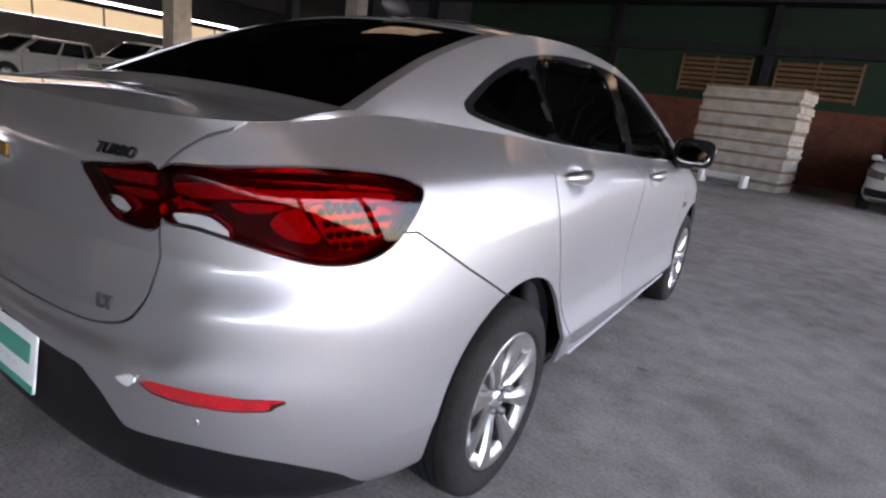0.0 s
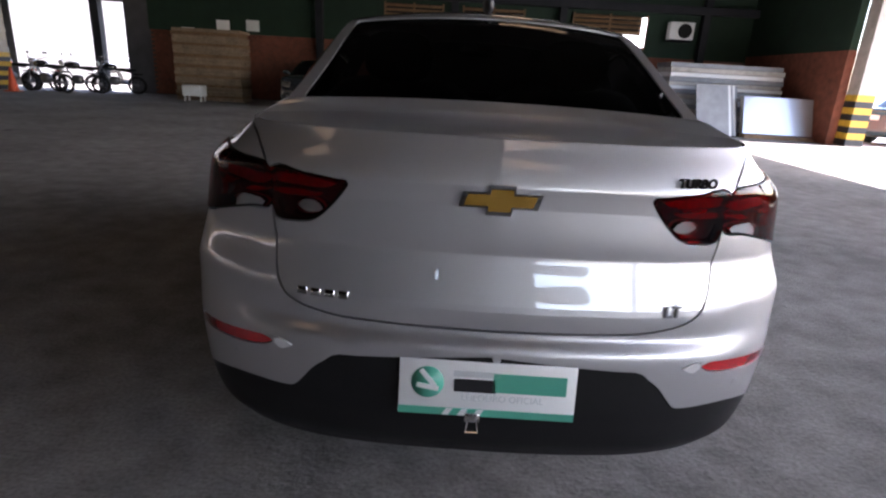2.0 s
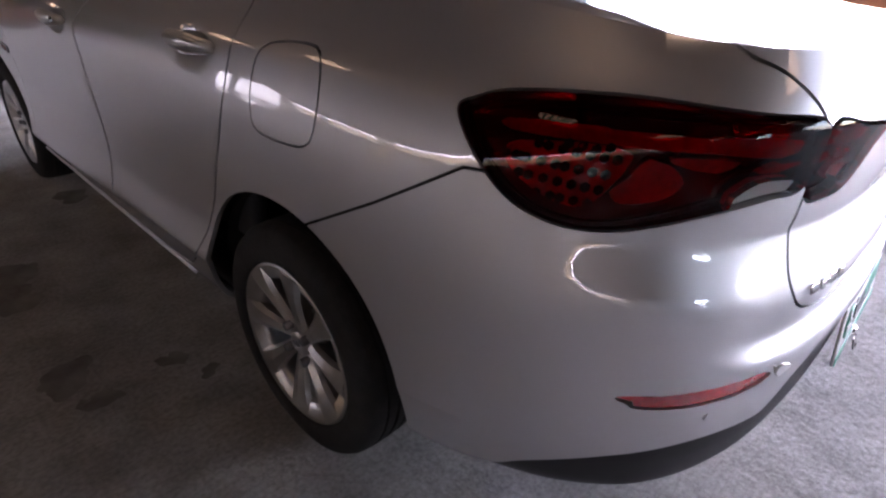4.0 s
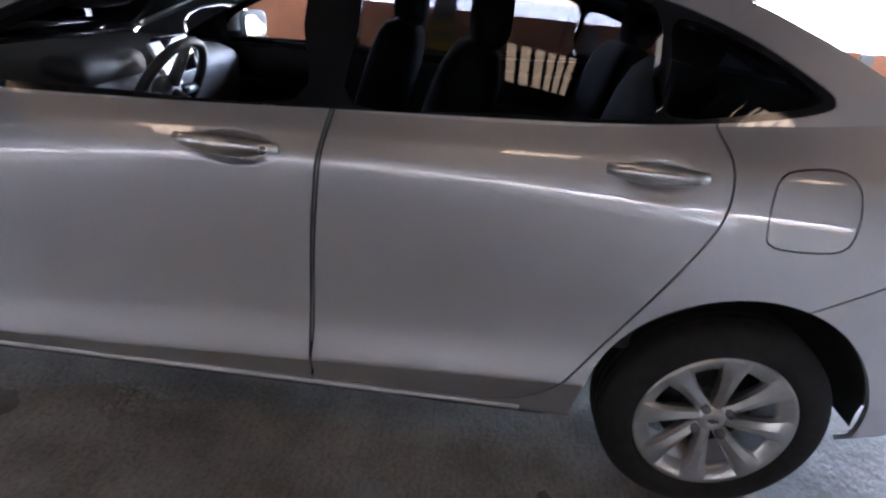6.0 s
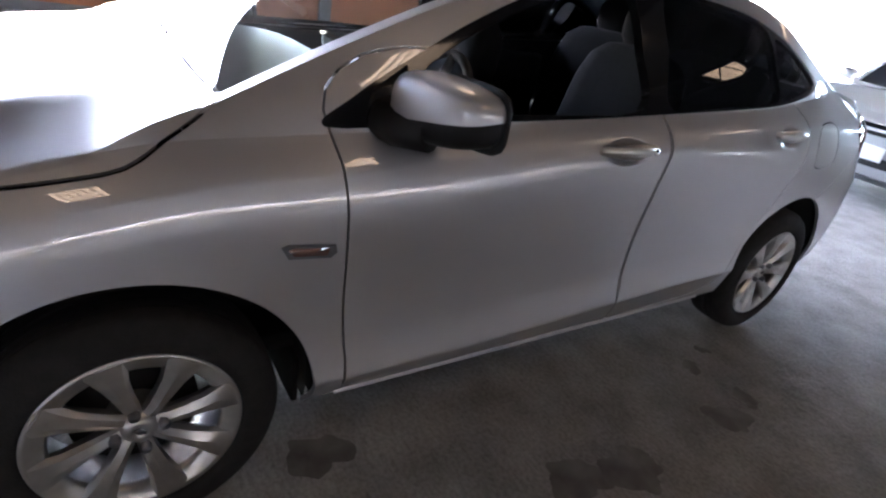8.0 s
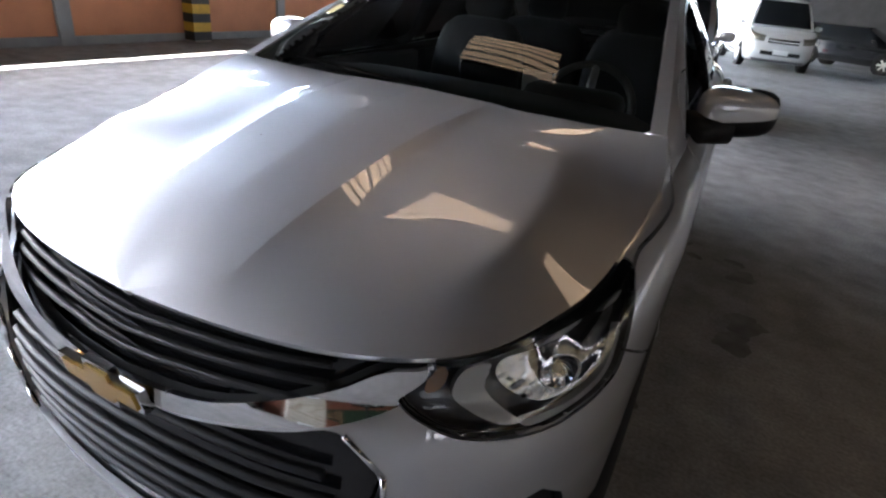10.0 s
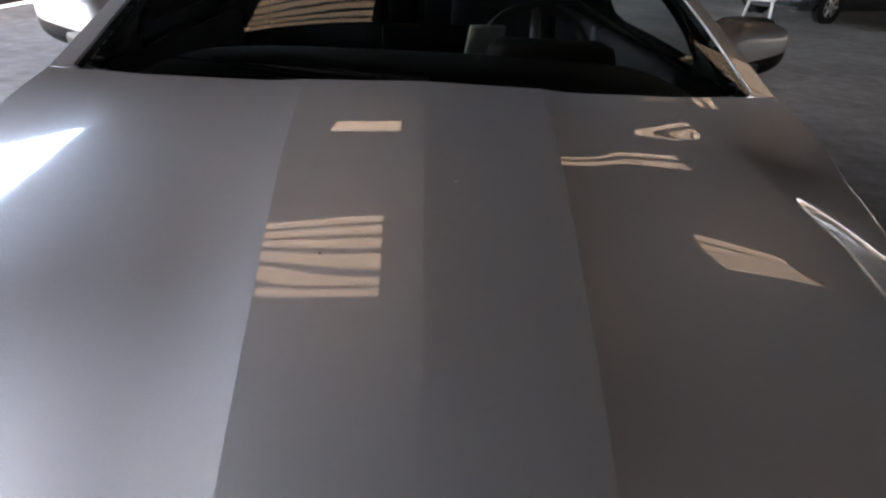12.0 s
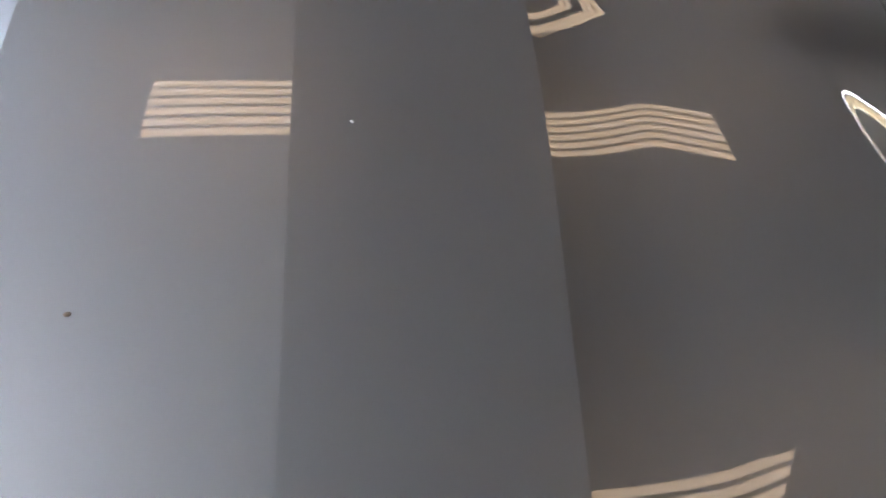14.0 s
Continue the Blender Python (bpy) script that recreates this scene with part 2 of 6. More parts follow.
def inside(q, outline):
    """Signed distance of the points q to a closed outline, negative inside."""
    p = np.asarray(outline, float)
    best = np.full(len(q), 1e9)
    odd = np.zeros(len(q), bool)
    for a, b in zip(p, np.roll(p, -1, axis=0)):
        e = b - a
        w = q - a
        t = np.clip((w @ e) / max(e @ e, 1e-12), 0, 1)
        best = np.minimum(best, np.hypot(*(w - t[:, None] * e).T))
        cross = (a[1] > q[:, 1]) != (b[1] > q[:, 1])
        with np.errstate(divide="ignore", invalid="ignore"):
            xs = a[0] + (q[:, 1] - a[1]) * e[0] / (e[1] if e[1] != 0 else 1e-12)
        odd ^= cross & (q[:, 0] < xs)
    return np.where(odd, -best, best)


# ---- the hall ----
def slab(name, size, at, mat, kind="structure", label="", category="", bevel=0.0):
    ob = part(name, boxed(size, (0, 0, 0), bevel), mat, smooth=False)
    ob.matrix_basis = Matrix.Translation(at)
    return tagged(ob, label, category or name.split("_")[0], kind=kind)


ground = bmesh.new()
bmesh.ops.create_grid(ground, x_segments=8, y_segments=8, size=400)
tagged(part("floor", ground, CONCRETE, smooth=False), "worn grey concrete floor, dusty and scuffed", "floor", kind="structure")
WALL_X, EAVE_X, ROOF_Z, NORTH = 7.4, 11.62, 5.0, 18.5
wall_east = slab("wall_east", (0.2, 19.0, 1.05), (WALL_X + 0.1, -3.3, 0.525), ORANGE_WALL, label="low orange painted wall with grey pilasters")
for y in (3.4, -.95, -5.2, -9.8):
    part("pilaster", boxed((.06, .20, 1.03), (-.13, y + 3.3, -.012), .006), GREY_PAINT, wall_east, "grey painted pilaster", smooth=False)
part("plinth", boxed((.05, 18.9, .12), (-.122, 0, -.462), .006), GREY_PAINT, wall_east, "dirty grey plinth", smooth=False)

# the last slab is an added southward extension that shuts out low sky light
ROOFS = ((-16.2, EAVE_X, -22.0, NORTH + .4), (-28.5, -16.2, -27.0, 31.0), (-16.2, -3.0, -27.0, -22.0), (-3.0, EAVE_X, -32.0, -22.0))
for k, (x0, x1, y0, y1) in enumerate(ROOFS):
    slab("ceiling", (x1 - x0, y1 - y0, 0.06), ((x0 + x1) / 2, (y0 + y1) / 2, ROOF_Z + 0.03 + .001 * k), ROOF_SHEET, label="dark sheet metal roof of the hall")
slab("wall_north", (21.1, 0.25, 2.9), (-.55, NORTH + .12, 3.66), GREEN_WALL, label="dark green hall wall above brick")
dado = slab("wall_north_base", (21.1, 0.22, 2.2), (-.55, NORTH + .12, 1.1), MORTAR, label="red brick dado of the hall wall", category="wall")
verts, faces = [], []
for row in range(29):
    for col in range(96):
        x = -10.4 + .22 * col + .11 * (row % 2)
        if x < 10.4:
            o, z, y = len(verts), -1.06 + .075 * row, -.113 - random.random() * .006
            verts += [(x + dx, y + dy, z + dz) for dx in (-.1, .1) for dy in (-.015, .015) for dz in (0, .062)]
            faces += [tuple(o + i for i in q) for q in ((0, 1, 3, 2), (4, 6, 7, 5), (0, 4, 5, 1), (2, 3, 7, 6), (1, 5, 7, 3), (0, 2, 6, 4))]
me = bpy.data.meshes.new("bricks")
me.from_pydata(verts, [], faces)
me.materials.append(BRICK)
bricks = new("bricks", me)
bricks.parent = dado
tagged(bricks, "weathered red bricks", kind="stuff")
slab("wall_north_pier", (.9, .24, 3.05), (-11.5, NORTH + .12, 1.525), DARK_WALL, label="dark pier beside the open gate", category="wall")
slab("wall_north_lintel", (5.1, 0.25, 2.0), (-13.65, NORTH + .12, 4.05), DARK_WALL, label="grey lintel over the open gate", category="wall")
slab("wall_gate_side", (0.25, 12.4, 5.0), (-16.3, 24.9, 2.5), DARK_WALL, label="grey return wall", category="wall")
slab("wall_north_west", (12.2, 0.25, 5.0), (-22.4, 31, 2.5), DARK_WALL, label="grey far wall with shutters", category="wall")
slab("wall_west", (0.25, 58, 2.5), (-28.6, 2, 1.25), DARK_WALL, label="dark grey far wall", category="wall")
slab("wall_south", (26, 0.25, 5.0), (-15.6, -27, 2.5), DARK_WALL, label="dark grey back wall", category="wall")
slab("wall_brick_side", (0.22, 5.3, 2.4), (10.0, 15.85, 1.2), BRICK, label="brick side wall beside the yard gate", category="wall")
slab("wall_green_side", (0.2, 5.3, 2.6), (10.0, 15.85, 3.7), GREEN_WALL, label="dark green upper side wall", category="wall")
CREAM = glow("cream_sheet", (.85, .66, .38), .08)
GAP_LIGHT = glow("daylight_gap", (1.0, .96, 1.0), .8)
band_w = slab("translucent_band", (0.1, 58, .85), (-28.55, 2, 2.95), CREAM, label="cream translucent sheet band", category="window")
for k in range(20):
    part("band_mullion", boxed((.06, .06, .85), (.07, -28 + 3 * k, 0), 0), ROOF_STEEL, band_w, smooth=False)
slab("wall_west_beam", (0.3, 58, .22), (-28.5, 2, 3.48), ROOF_STEEL, label="dark steel lattice beam", category="beam")
slab("clerestory_gap", (0.1, 58, .12), (-28.55, 2, 3.66), GAP_LIGHT, label="bright daylight slit under the roof", category="window")
slab("wall_west_top", (0.25, 58, 1.3), (-28.6, 2, 4.37), DARK_WALL, label="dark grey upper wall", category="wall")

# roof steel
for k, y in enumerate(np.arange(-20.7, 18.4, 4.4)):
    bm = boxed((27.6, .12, .10), (0, 0, 0))
    box(bm, (27.6, .10, .08), (0, 0, -.55))
    for j in range(23):
        x = -13.5 + 1.2 * j
        tube(bm, (x, 0, 0), (x + .6, 0, -.55), .022, seg=5), tube(bm, (x + .6, 0, -.55), (x + 1.2, 0, 0), .022, seg=5)
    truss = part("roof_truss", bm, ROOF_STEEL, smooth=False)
    truss.matrix_basis = Matrix.Translation((-2.3, y, ROOF_Z - .06))
    tagged(truss, "dark steel lattice roof truss", "truss", "roof trusses", "structure")

# translucent roof lights with sheet corrugations showing as bars
SKYLIGHTS = [(1.15, y) for y in (-11.7, -5.6, .4, 6.5, 12.6)] + [(-4.0, y) for y in (-8.2, -4.0, -.1, 4.7, 8.8)]
for x, y in SKYLIGHTS:
    sk = part("roof_light", boxed((1.32, .97, .02), (0, 0, 0)), ROOF_STEEL, smooth=False)
    sk.matrix_basis = Matrix.Translation((x, y, ROOF_Z - .02))
    tagged(sk, "amber translucent corrugated roof light", "roof light", "roof lights", "structure")
    for k in range(6):
        part("lit_strip", boxed((1.28, .102, .02), (0, -.4 + .16 * k, -.012)), SKYLIGHT, sk, smooth=False)


def column(x, y, size, mat, label, stripes=True, top=None, band_h=.14, n=8, z_top=ROOF_Z):
    c = part("column", boxed((size[0], size[1], z_top), (0, 0, z_top / 2), .012), mat, smooth=False)
    c.matrix_basis = Matrix.Translation((x, y, 0))
    tagged(c, label, "column", "hall columns", "structure")
    if stripes:
        for k in range(n):
            part("stripe", boxed((size[0] + .012, size[1] + .012, band_h), (0, 0, .03 + band_h * (k + .5))), YELLOW if k % 2 else BLACK_PAINT, c, smooth=False)
    return c


for y in (5.8, 1.37, -3.05, -7.5, -12.0):
    column(WALL_X - .16, y, (.22, .34), PALE_CONCRETE, "pale concrete column with black and yellow stripes", n=7)
column(-14.4, 8.2, (.55, .55), PALE_CONCRETE, "pale concrete column with black and yellow stripes")
column(-17.0, 14.6, (.38, .38), ROOF_STEEL, "dark steel column with black and yellow stripes")
column(-14.7, 15.8, (.6, .6), PALE_CONCRETE, "pale concrete column with black and yellow stripes")
column(-12.8, 18.3, (.3, .3), ROOF_STEEL, "pale concrete gate column", False)
column(10.35, 13.0, (.45, .45), PALE_CONCRETE, "sunlit pale column with black and yellow stripes", band_h=.16)
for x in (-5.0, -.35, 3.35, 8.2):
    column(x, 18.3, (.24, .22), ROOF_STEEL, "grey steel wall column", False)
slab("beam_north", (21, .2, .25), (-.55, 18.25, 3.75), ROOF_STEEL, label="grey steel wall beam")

DAYLIGHT = glow("daylight_pane", (1.0, 1.0, 1.0), .5)
for x0, x1, lit in ((-2.75, -.75, False), (-.05, 2.05, False), (3.75, 6.25, True)):
    win = part("window_1", boxed((x1 - x0, .06, 1.05), (0, 0, 0)), GAP, smooth=False)
    win.matrix_basis = Matrix.Translation(((x0 + x1) / 2, 18.47, 2.98))
    tagged(win, "wooden louvred wall window, dark behind", "window", "louvred windows", "structure")
    wd = x1 - x0
    for k in range(7):
        for s in (-1, 1):
            part("slat", boxed((wd / 2 - .06, .05, .085), (s * wd / 4, -.06, -.45 + .15 * k), 0, Euler((radians(-35), 0, 0)).to_matrix()), WOOD, win, smooth=False)
    for x in (-wd / 2, 0, wd / 2):
        part("window_frame", boxed((.06, .09, 1.1), (x, -.06, 0)), WOOD, win, smooth=False)
    if lit:
        part("pane", boxed((.16, .02, .95), (wd / 2 - .1, -.12, 0)), DAYLIGHT, win, "bright uncovered pane", smooth=False)
        part("pane", boxed((.75, .02, .32), (wd / 2 - .6, -.12, -.26)), DAYLIGHT, win, "bright uncovered pane", smooth=False)


# ---- the silver sedan: its skin as one surface, cut into panels ----
# plan outline at the widest height, from the middle of the tail round one side to the middle of the nose
PLAN_X = [(0, 0), (1, .35), (2, .55), (3, .70), (4, .785), (5, .832), (6, .858), (7, .868), (8, .868), (9, .868), (10, .862), (11, .838), (12, .772), (13, .63), (14, .40), (15, 0)]
PLAN_Y = [(0, -.968), (.25, -.9668), (.5, -.963), (1, -.948), (2, -.895), (3, -.795), (4, -.64), (5, -.40), (6, 0), (7, .6), (8, 1.3), (9, 1.9), (10, 2.5), (11, 2.92), (12, 3.17), (13, 3.345), (14, 3.455), (14.5, 3.4888), (14.75, 3.4972), (15, 3.50)]
# levels from the bottom edge up to the rim: height and inset along the outline
LEVEL_Z = [
    [(0, .30), (4, .28), (5.2, .25), (7, .235), (10, .235), (12, .20), (15, .19)],
    [(0, .36), (4, .34), (5.2, .30), (7, .285), (10, .285), (12, .27), (15, .26)],
    [(0, .435), (4, .425), (5.2, .40), (7, .384), (8, .358), (9, .338), (10, .335), (12, .36), (15, .36)],
    [(0, .45), (4, .44), (5.2, .415), (7, .402), (8, .374), (9, .354), (10, .352), (12, .38), (15, .38)],
    [(0, .615), (2.5, .60), (3.6, .57), (5.2, .53), (7, .515), (8, .50), (9, .47), (10, .48), (12, .50), (15, .50)],
    [(0, .655), (1.85, .655), (2.3, .668), (3.2, .66), (4, .64), (5, .60), (7, .60), (9, .575), (10, .57), (12, .55), (15, .543)],
    [(0, .708), (1.85, .712), (2.4, .735), (3.2, .735), (4, .71), (5, .67), (7, .70), (9, .65), (10, .65), (12, .60), (15, .585)],
    [(0, .83), (3, .83), (4.5, .83), (6, .84), (7, .895), (7.6, .915), (8, .90), (9, .83), (10, .785), (11, .73), (12, .69), (15, .66)],
    [(0, .985), (1.85, .982), (3, .955), (5, .975), (6, .985), (7, .985), (8, .97), (9, .92), (10, .87), (11, .79), (12, .745), (15, .72)],
    [(0, 1.077), (2, 1.079), (3, 1.085), (4, 1.095), (5, 1.112), (6, 1.092), (7, 1.048), (8, 1.02), (9, .985), (9.6, .968), (10, .955), (10.3, .93), (11, .855), (12, .82), (13, .80), (15, .785)],
]
LEVEL_IN = [
    [(0, .075), (3, .08), (5, .06), (7, .075), (10, .075), (12, .07), (15, .07)],
    [(0, .035), (3, .035), (5, .02), (7, .032), (10, .032), (12, .03), (15, .03)],
    [(0, .017), (3, .014), (5, .004), (7, .004), (10, .004), (12, .010), (15, .013)],
    [(0, .015), (3, .012), (5, .002), (7, .0), (10, .0), (12, .008), (15, .01)],
    [(0, .0), (3, .0), (5, .004), (6, .012), (7, .022), (9, .020), (10, .010), (12, .0), (15, .0)],
    [(0, .024), (1.7, .022), (2.6, .006), (3.4, .003), (5, .005), (6, .013), (7, .024), (9, .022), (10, .009), (12, .003), (15, .007)],
    [(0, .018), (1.7, .018), (2.7, .009), (3.4, .005), (5, .006), (6, .009), (7, .020), (9, .018), (10, .006), (12, .006), (15, .015)],
    [(0, .046), (1.7, .047), (2.4, .047), (3.2, .043), (4, .032), (5, .02), (6, .012), (7, .010), (8, .004), (9, .004), (10, .004), (11, .02), (12, .03), (15, .025)],
    [(0, .030), (1.7, .036), (2.4, .044), (3, .05), (4, .055), (5, .06), (6, .045), (7, .036), (8, .032), (9, .03), (10, .022), (11, .045), (12, .06), (15, .045)],
    [(0, .066), (2, .088), (3, .15), (4, .215), (5, .235), (6, .16), (7, .095), (8, .088), (9, .086), (9.6, .085), (10, .088), (10.5, .09), (11, .10), (12, .10), (13, .075), (15, .06)],
]
NU, SUB = 420, 6


def skin_rim(u):
    """Plan outline, its inward normal and its length along u."""
    x, y = curve(PLAN_X, u), curve(PLAN_Y, u)
    dx, dy = np.gradient(x, u), np.gradient(y, u)
    length = np.hypot(dx, dy)
    return x, y, -dy / length, dx / length


U = np.linspace(0, 15, NU)
BX, BY, NX, NY = skin_rim(U)
NX[0] = NX[-1] = 0.0
ARC = np.concatenate([[0], np.cumsum(np.hypot(np.diff(BX), np.diff(BY)))])
ROWS_Z = np.array([curve(z, U) for z in LEVEL_Z])
ROWS_IN = np.array([curve(d, U) for d in LEVEL_IN])


def grid_mesh(P, A):
    """Triangles of a grid of points P[i, j], with two extra values a vertex."""
    n, m = P.shape[:2]
    idx = np.arange(n * m).reshape(n, m)
    a, b, c, d = idx[:-1, :-1].ravel(), idx[1:, :-1].ravel(), idx[1:, 1:].ravel(), idx[:-1, 1:].ravel()
    return [P.reshape(-1, 3), np.concatenate([np.stack([a, b, c], 1), np.stack([a, c, d], 1)]), A.reshape(-1, A.shape[2])]


def joined(meshes):
    V, T, A, o = [], [], [], 0
    for v, t, a in meshes:
        V.append(v), T.append(t + o), A.append(a)
        o += len(v)
    return [np.concatenate(V), np.concatenate(T), np.concatenate(A)]


def clip(mesh, phi, keep_inside=True):
    """The part of a mesh where phi is below zero, cut exactly along the line."""
    V, T, A = mesh
    if not keep_inside:
        phi = -phi
    ins = phi < 0
    count = ins[T].sum(1)
    full = T[count == 3]
    extra_v, extra_a, made, tris = [], [], {}, []
    n = len(V)

    def cut(i, j):
        key = (i, j) if i < j else (j, i)
        if key not in made:
            i, j = key
            t = phi[i] / (phi[i] - phi[j])
            extra_v.append(V[i] + t * (V[j] - V[i]))
            extra_a.append(A[i] + t * (A[j] - A[i]))
            made[key] = n + len(extra_v) - 1
        return made[key]
    for tri in T[(count == 1) | (count == 2)]:
        poly = []
        for k in range(3):
            i, j = int(tri[k]), int(tri[(k + 1) % 3])
            if ins[i]:
                poly.append(i)
            if ins[i] != ins[j]:
                poly.append(cut(i, j))
        for k in range(1, len(poly) - 1):
            tris.append((poly[0], poly[k], poly[k + 1]))
    T2 = np.concatenate([full, np.array(tris, int).reshape(-1, 3)])
    V2 = np.concatenate([V, np.array(extra_v).reshape(-1, 3)])
    A2 = np.concatenate([A, np.array(extra_a).reshape(-1, A.shape[1])])
    used, inv = np.unique(T2, return_inverse=True)
    return [V2[used], inv.reshape(-1, 3), A2[used]]


# band round the car; the extra values are: length along the outline, level, kind of surface (0 band, 1 side glass, 2 top, 3 hood, 4 trunk)
K = len(LEVEL_Z)
lv = np.linspace(0, K - 1, (K - 1) * SUB + 1)
lv = np.sort(np.concatenate([lv, [6.90, 6.94, 6.97, 7.03, 7.06, 7.10, 7.90, 7.94, 7.97, 8.03, 8.06, 8.10]]))
BZ = np.array([curve(list(zip(range(K), ROWS_Z[:, i])), lv) for i in range(NU)])
BI = np.array([curve(list(zip(range(K), ROWS_IN[:, i])), lv) for i in range(NU)])
# two crisp creases across the boot lid
for zc, slope in ((.83, -.16), (.984, .20)):
    d = BZ - zc
    BI = BI + slope * (np.sqrt(d * d + .003 ** 2) - .003) * np.exp(-(d / .05) ** 2) * np.where(U < 5, np.clip((.66 - BX) / .16, 0, 1), 0)[:, None]
band = np.stack([BX[:, None] + NX[:, None] * BI, BY[:, None] + NY[:, None] * BI, BZ], 2)
for hy, hz, ry, rz in ((1.285, .936, .088, .038), (.315, .968, .082, .036)):
    dent = np.clip(1 - ((band[:, :, 1] - hy) / ry) ** 2 - ((band[:, :, 2] - hz) / rz) ** 2, 0, 1)
    band[:, :, 0] -= np.where(band[:, :, 0] > .5, .022 * dent ** .7, 0)
band[0, :, 0] = band[-1, :, 0] = 0.0
band_a = np.stack([np.broadcast_to(ARC[:, None], BZ.shape), np.broadcast_to(lv[None], BZ.shape), np.zeros_like(BZ)], 2)
RIM = band[:, -1]


def rim_at(y):
    return np.stack([np.interp(y, RIM[:, 1], RIM[:, 0]), y, np.interp(y, RIM[:, 1], RIM[:, 2])], -1)


# roof rail: from the cowl up the windscreen pillar, along the roof and down the rear pillar
Y_A, Y_B, Y_C, Y_D = -.66, -.47, 2.40, 2.62
RAIL_X = [(-.47, .575), (-.3, .552), (-.1, .535), (.19, .53), (.45, .543), (.8, .556), (1.2, .572), (1.5, .592), (1.8, .634), (2.1, .684), (2.40, .732)]
RAIL_Z = [(-.47, 1.117), (-.3, 1.195), (-.1, 1.28), (.19, 1.372), (.45, 1.412), (.8, 1.428), (1.2, 1.412), (1.5, 1.366), (1.8, 1.272), (2.1, 1.155), (2.40, 1.024)]
CROWN = [(-.47, .018), (-.3, .03), (-.1, .04), (.19, .045), (.8, .047), (1.2, .05), (1.5, .05), (1.8, .054), (2.1, .050), (2.25, .034), (2.40, .002)]


def rail_at(y):
    p = np.stack([curve(RAIL_X, y), y, curve(RAIL_Z, y)], -1)
    r = rim_at(y)
    t = np.where(y > Y_C, (y - Y_C) / (Y_D - Y_C), np.where(y < Y_B, (Y_B - y) / (Y_B - Y_A), 0.0))
    t = np.clip(t, 0, 1)[:, None]
    return p * (1 - t) + r * t


ys = np.concatenate([np.linspace(Y_A, Y_B, 10)[:-1], np.linspace(Y_B, Y_C, 230), np.linspace(Y_C, Y_D, 12)[1:]])
lo, hi = rim_at(ys), rail_at(ys)
w = np.linspace(0, 1, 16)
side = lo[:, None] * (1 - w[None, :, None]) + hi[:, None] * w[None, :, None]
side[:, :, 0] += 0.016 * np.sin(np.pi * w)[None] * np.clip((hi - lo)[:, 2] / .3, 0, 1)[:, None]
side_a = np.stack([np.broadcast_to(ys[:, None], side.shape[:2]), np.broadcast_to(w[None], side.shape[:2]), np.ones(side.shape[:2])], 2)

yt = np.linspace(Y_B, Y_C, 150)
rt, cr = rail_at(yt), curve(CROWN, yt)
wt = np.linspace(0, 1, 26)
top = np.zeros((len(yt), len(wt), 3))
top[:, :, 0], top[:, :, 1] = rt[:, None, 0] * wt[None], yt[:, None]
top[:, :, 2] = rt[:, None, 2] + cr[:, None] * (1 - wt[None] ** 2.05)
top_a = np.stack([np.broadcast_to(yt[:, None], top.shape[:2]), np.broadcast_to(wt[None], top.shape[:2]), np.full(top.shape[:2], 2.0)], 2)


SHOULDER = [(2.40, .53), (2.5, .535), (2.76, .555), (2.93, .578), (3.07, .575), (3.2, .53)]


def deck(edge, mid_y, mid_z, shape, kind, crease=0.0):
    """A lid spanned from an edge curve to the centre line, with a grid line along a crease."""
    n = len(edge)
    w0 = np.linspace(0, 1, 84)
    ww = np.repeat(w0[None], n, 0)
    if crease:
        k = np.clip((crease - .086 * (mid_y - 2.6)) / np.maximum(edge[:, 0], .01), .05, .6)[:, None]
        m = w0[25]
        ww = np.where(w0[None] <= m, w0[None] / m * k, k + (w0[None] - m) / (1 - m) * (1 - k))
    P = np.zeros((n, 84, 3))
    P[:, :, 0] = edge[:, None, 0] * ww
    P[:, :, 1] = mid_y[:, None] + (edge[:, 1] - mid_y)[:, None] * ww ** 2
    drop = ww ** 2.2
    if crease:
        # flat inside the shoulder, falling to the edge outside it
        k2 = np.clip(curve(SHOULDER, edge[:, 1]) / np.maximum(edge[:, 0], .01), .6, .82)[:, None]
        inner, outer = .23 * (ww / k2) ** 2, .23 + .77 * (ww - k2) / (1 - k2)
        drop = .5 * (inner + outer + np.sqrt((inner - outer) ** 2 + np.interp(edge[:, 1], (2.4, 2.62, 2.9), (.0012, .0018, .0036))[:, None]))
        drop = drop - (drop[:, :1]) * (1 - ww) + (1 - drop[:, -1:]) * ww
        ease = np.clip((edge[:, 1] - 3.02) / .33, 0, 1)[:, None]
        ease = ease * ease * (3 - 2 * ease)
        drop = drop * (1 - ease) + ww ** 2.4 * ease
    P[:, :, 2] = mid_z[:, None] + (edge[:, 2] - mid_z)[:, None] * drop + shape(P, ww)
    gap = np.full(P.shape[:2], 9.0)
    for e0, e1 in zip(edge, edge[1:]):
        d = e1 - e0
        t = np.clip(((P - e0) @ d) / max(d @ d, 1e-12), 0, 1)
        gap = np.minimum(gap, np.linalg.norm(P - e0 - t[:, :, None] * d, axis=2))
    a = np.stack([gap, P[:, :, 1], np.full(P.shape[:2], float(kind))], 2)
    return P, a


front = np.concatenate([rail_at(np.linspace(Y_C, Y_D, 14))[:-1], np.array([p for p in RIM if p[1] >= Y_D])])
t_front = np.linspace(0, 1, len(front))
chord = np.concatenate([[0], np.cumsum(np.linalg.norm(np.diff(front, axis=0), axis=1))])
t_front = chord / chord[-1]
hood_y = 2.40 + (RIM[-1, 1] - 2.40) * t_front ** 0.85
HOOD_Z = [(2.40, 1.010), (2.7, .993), (3.0, .932), (3.2, .880), (3.34, .832), (RIM[-1, 1], RIM[-1, 2])]


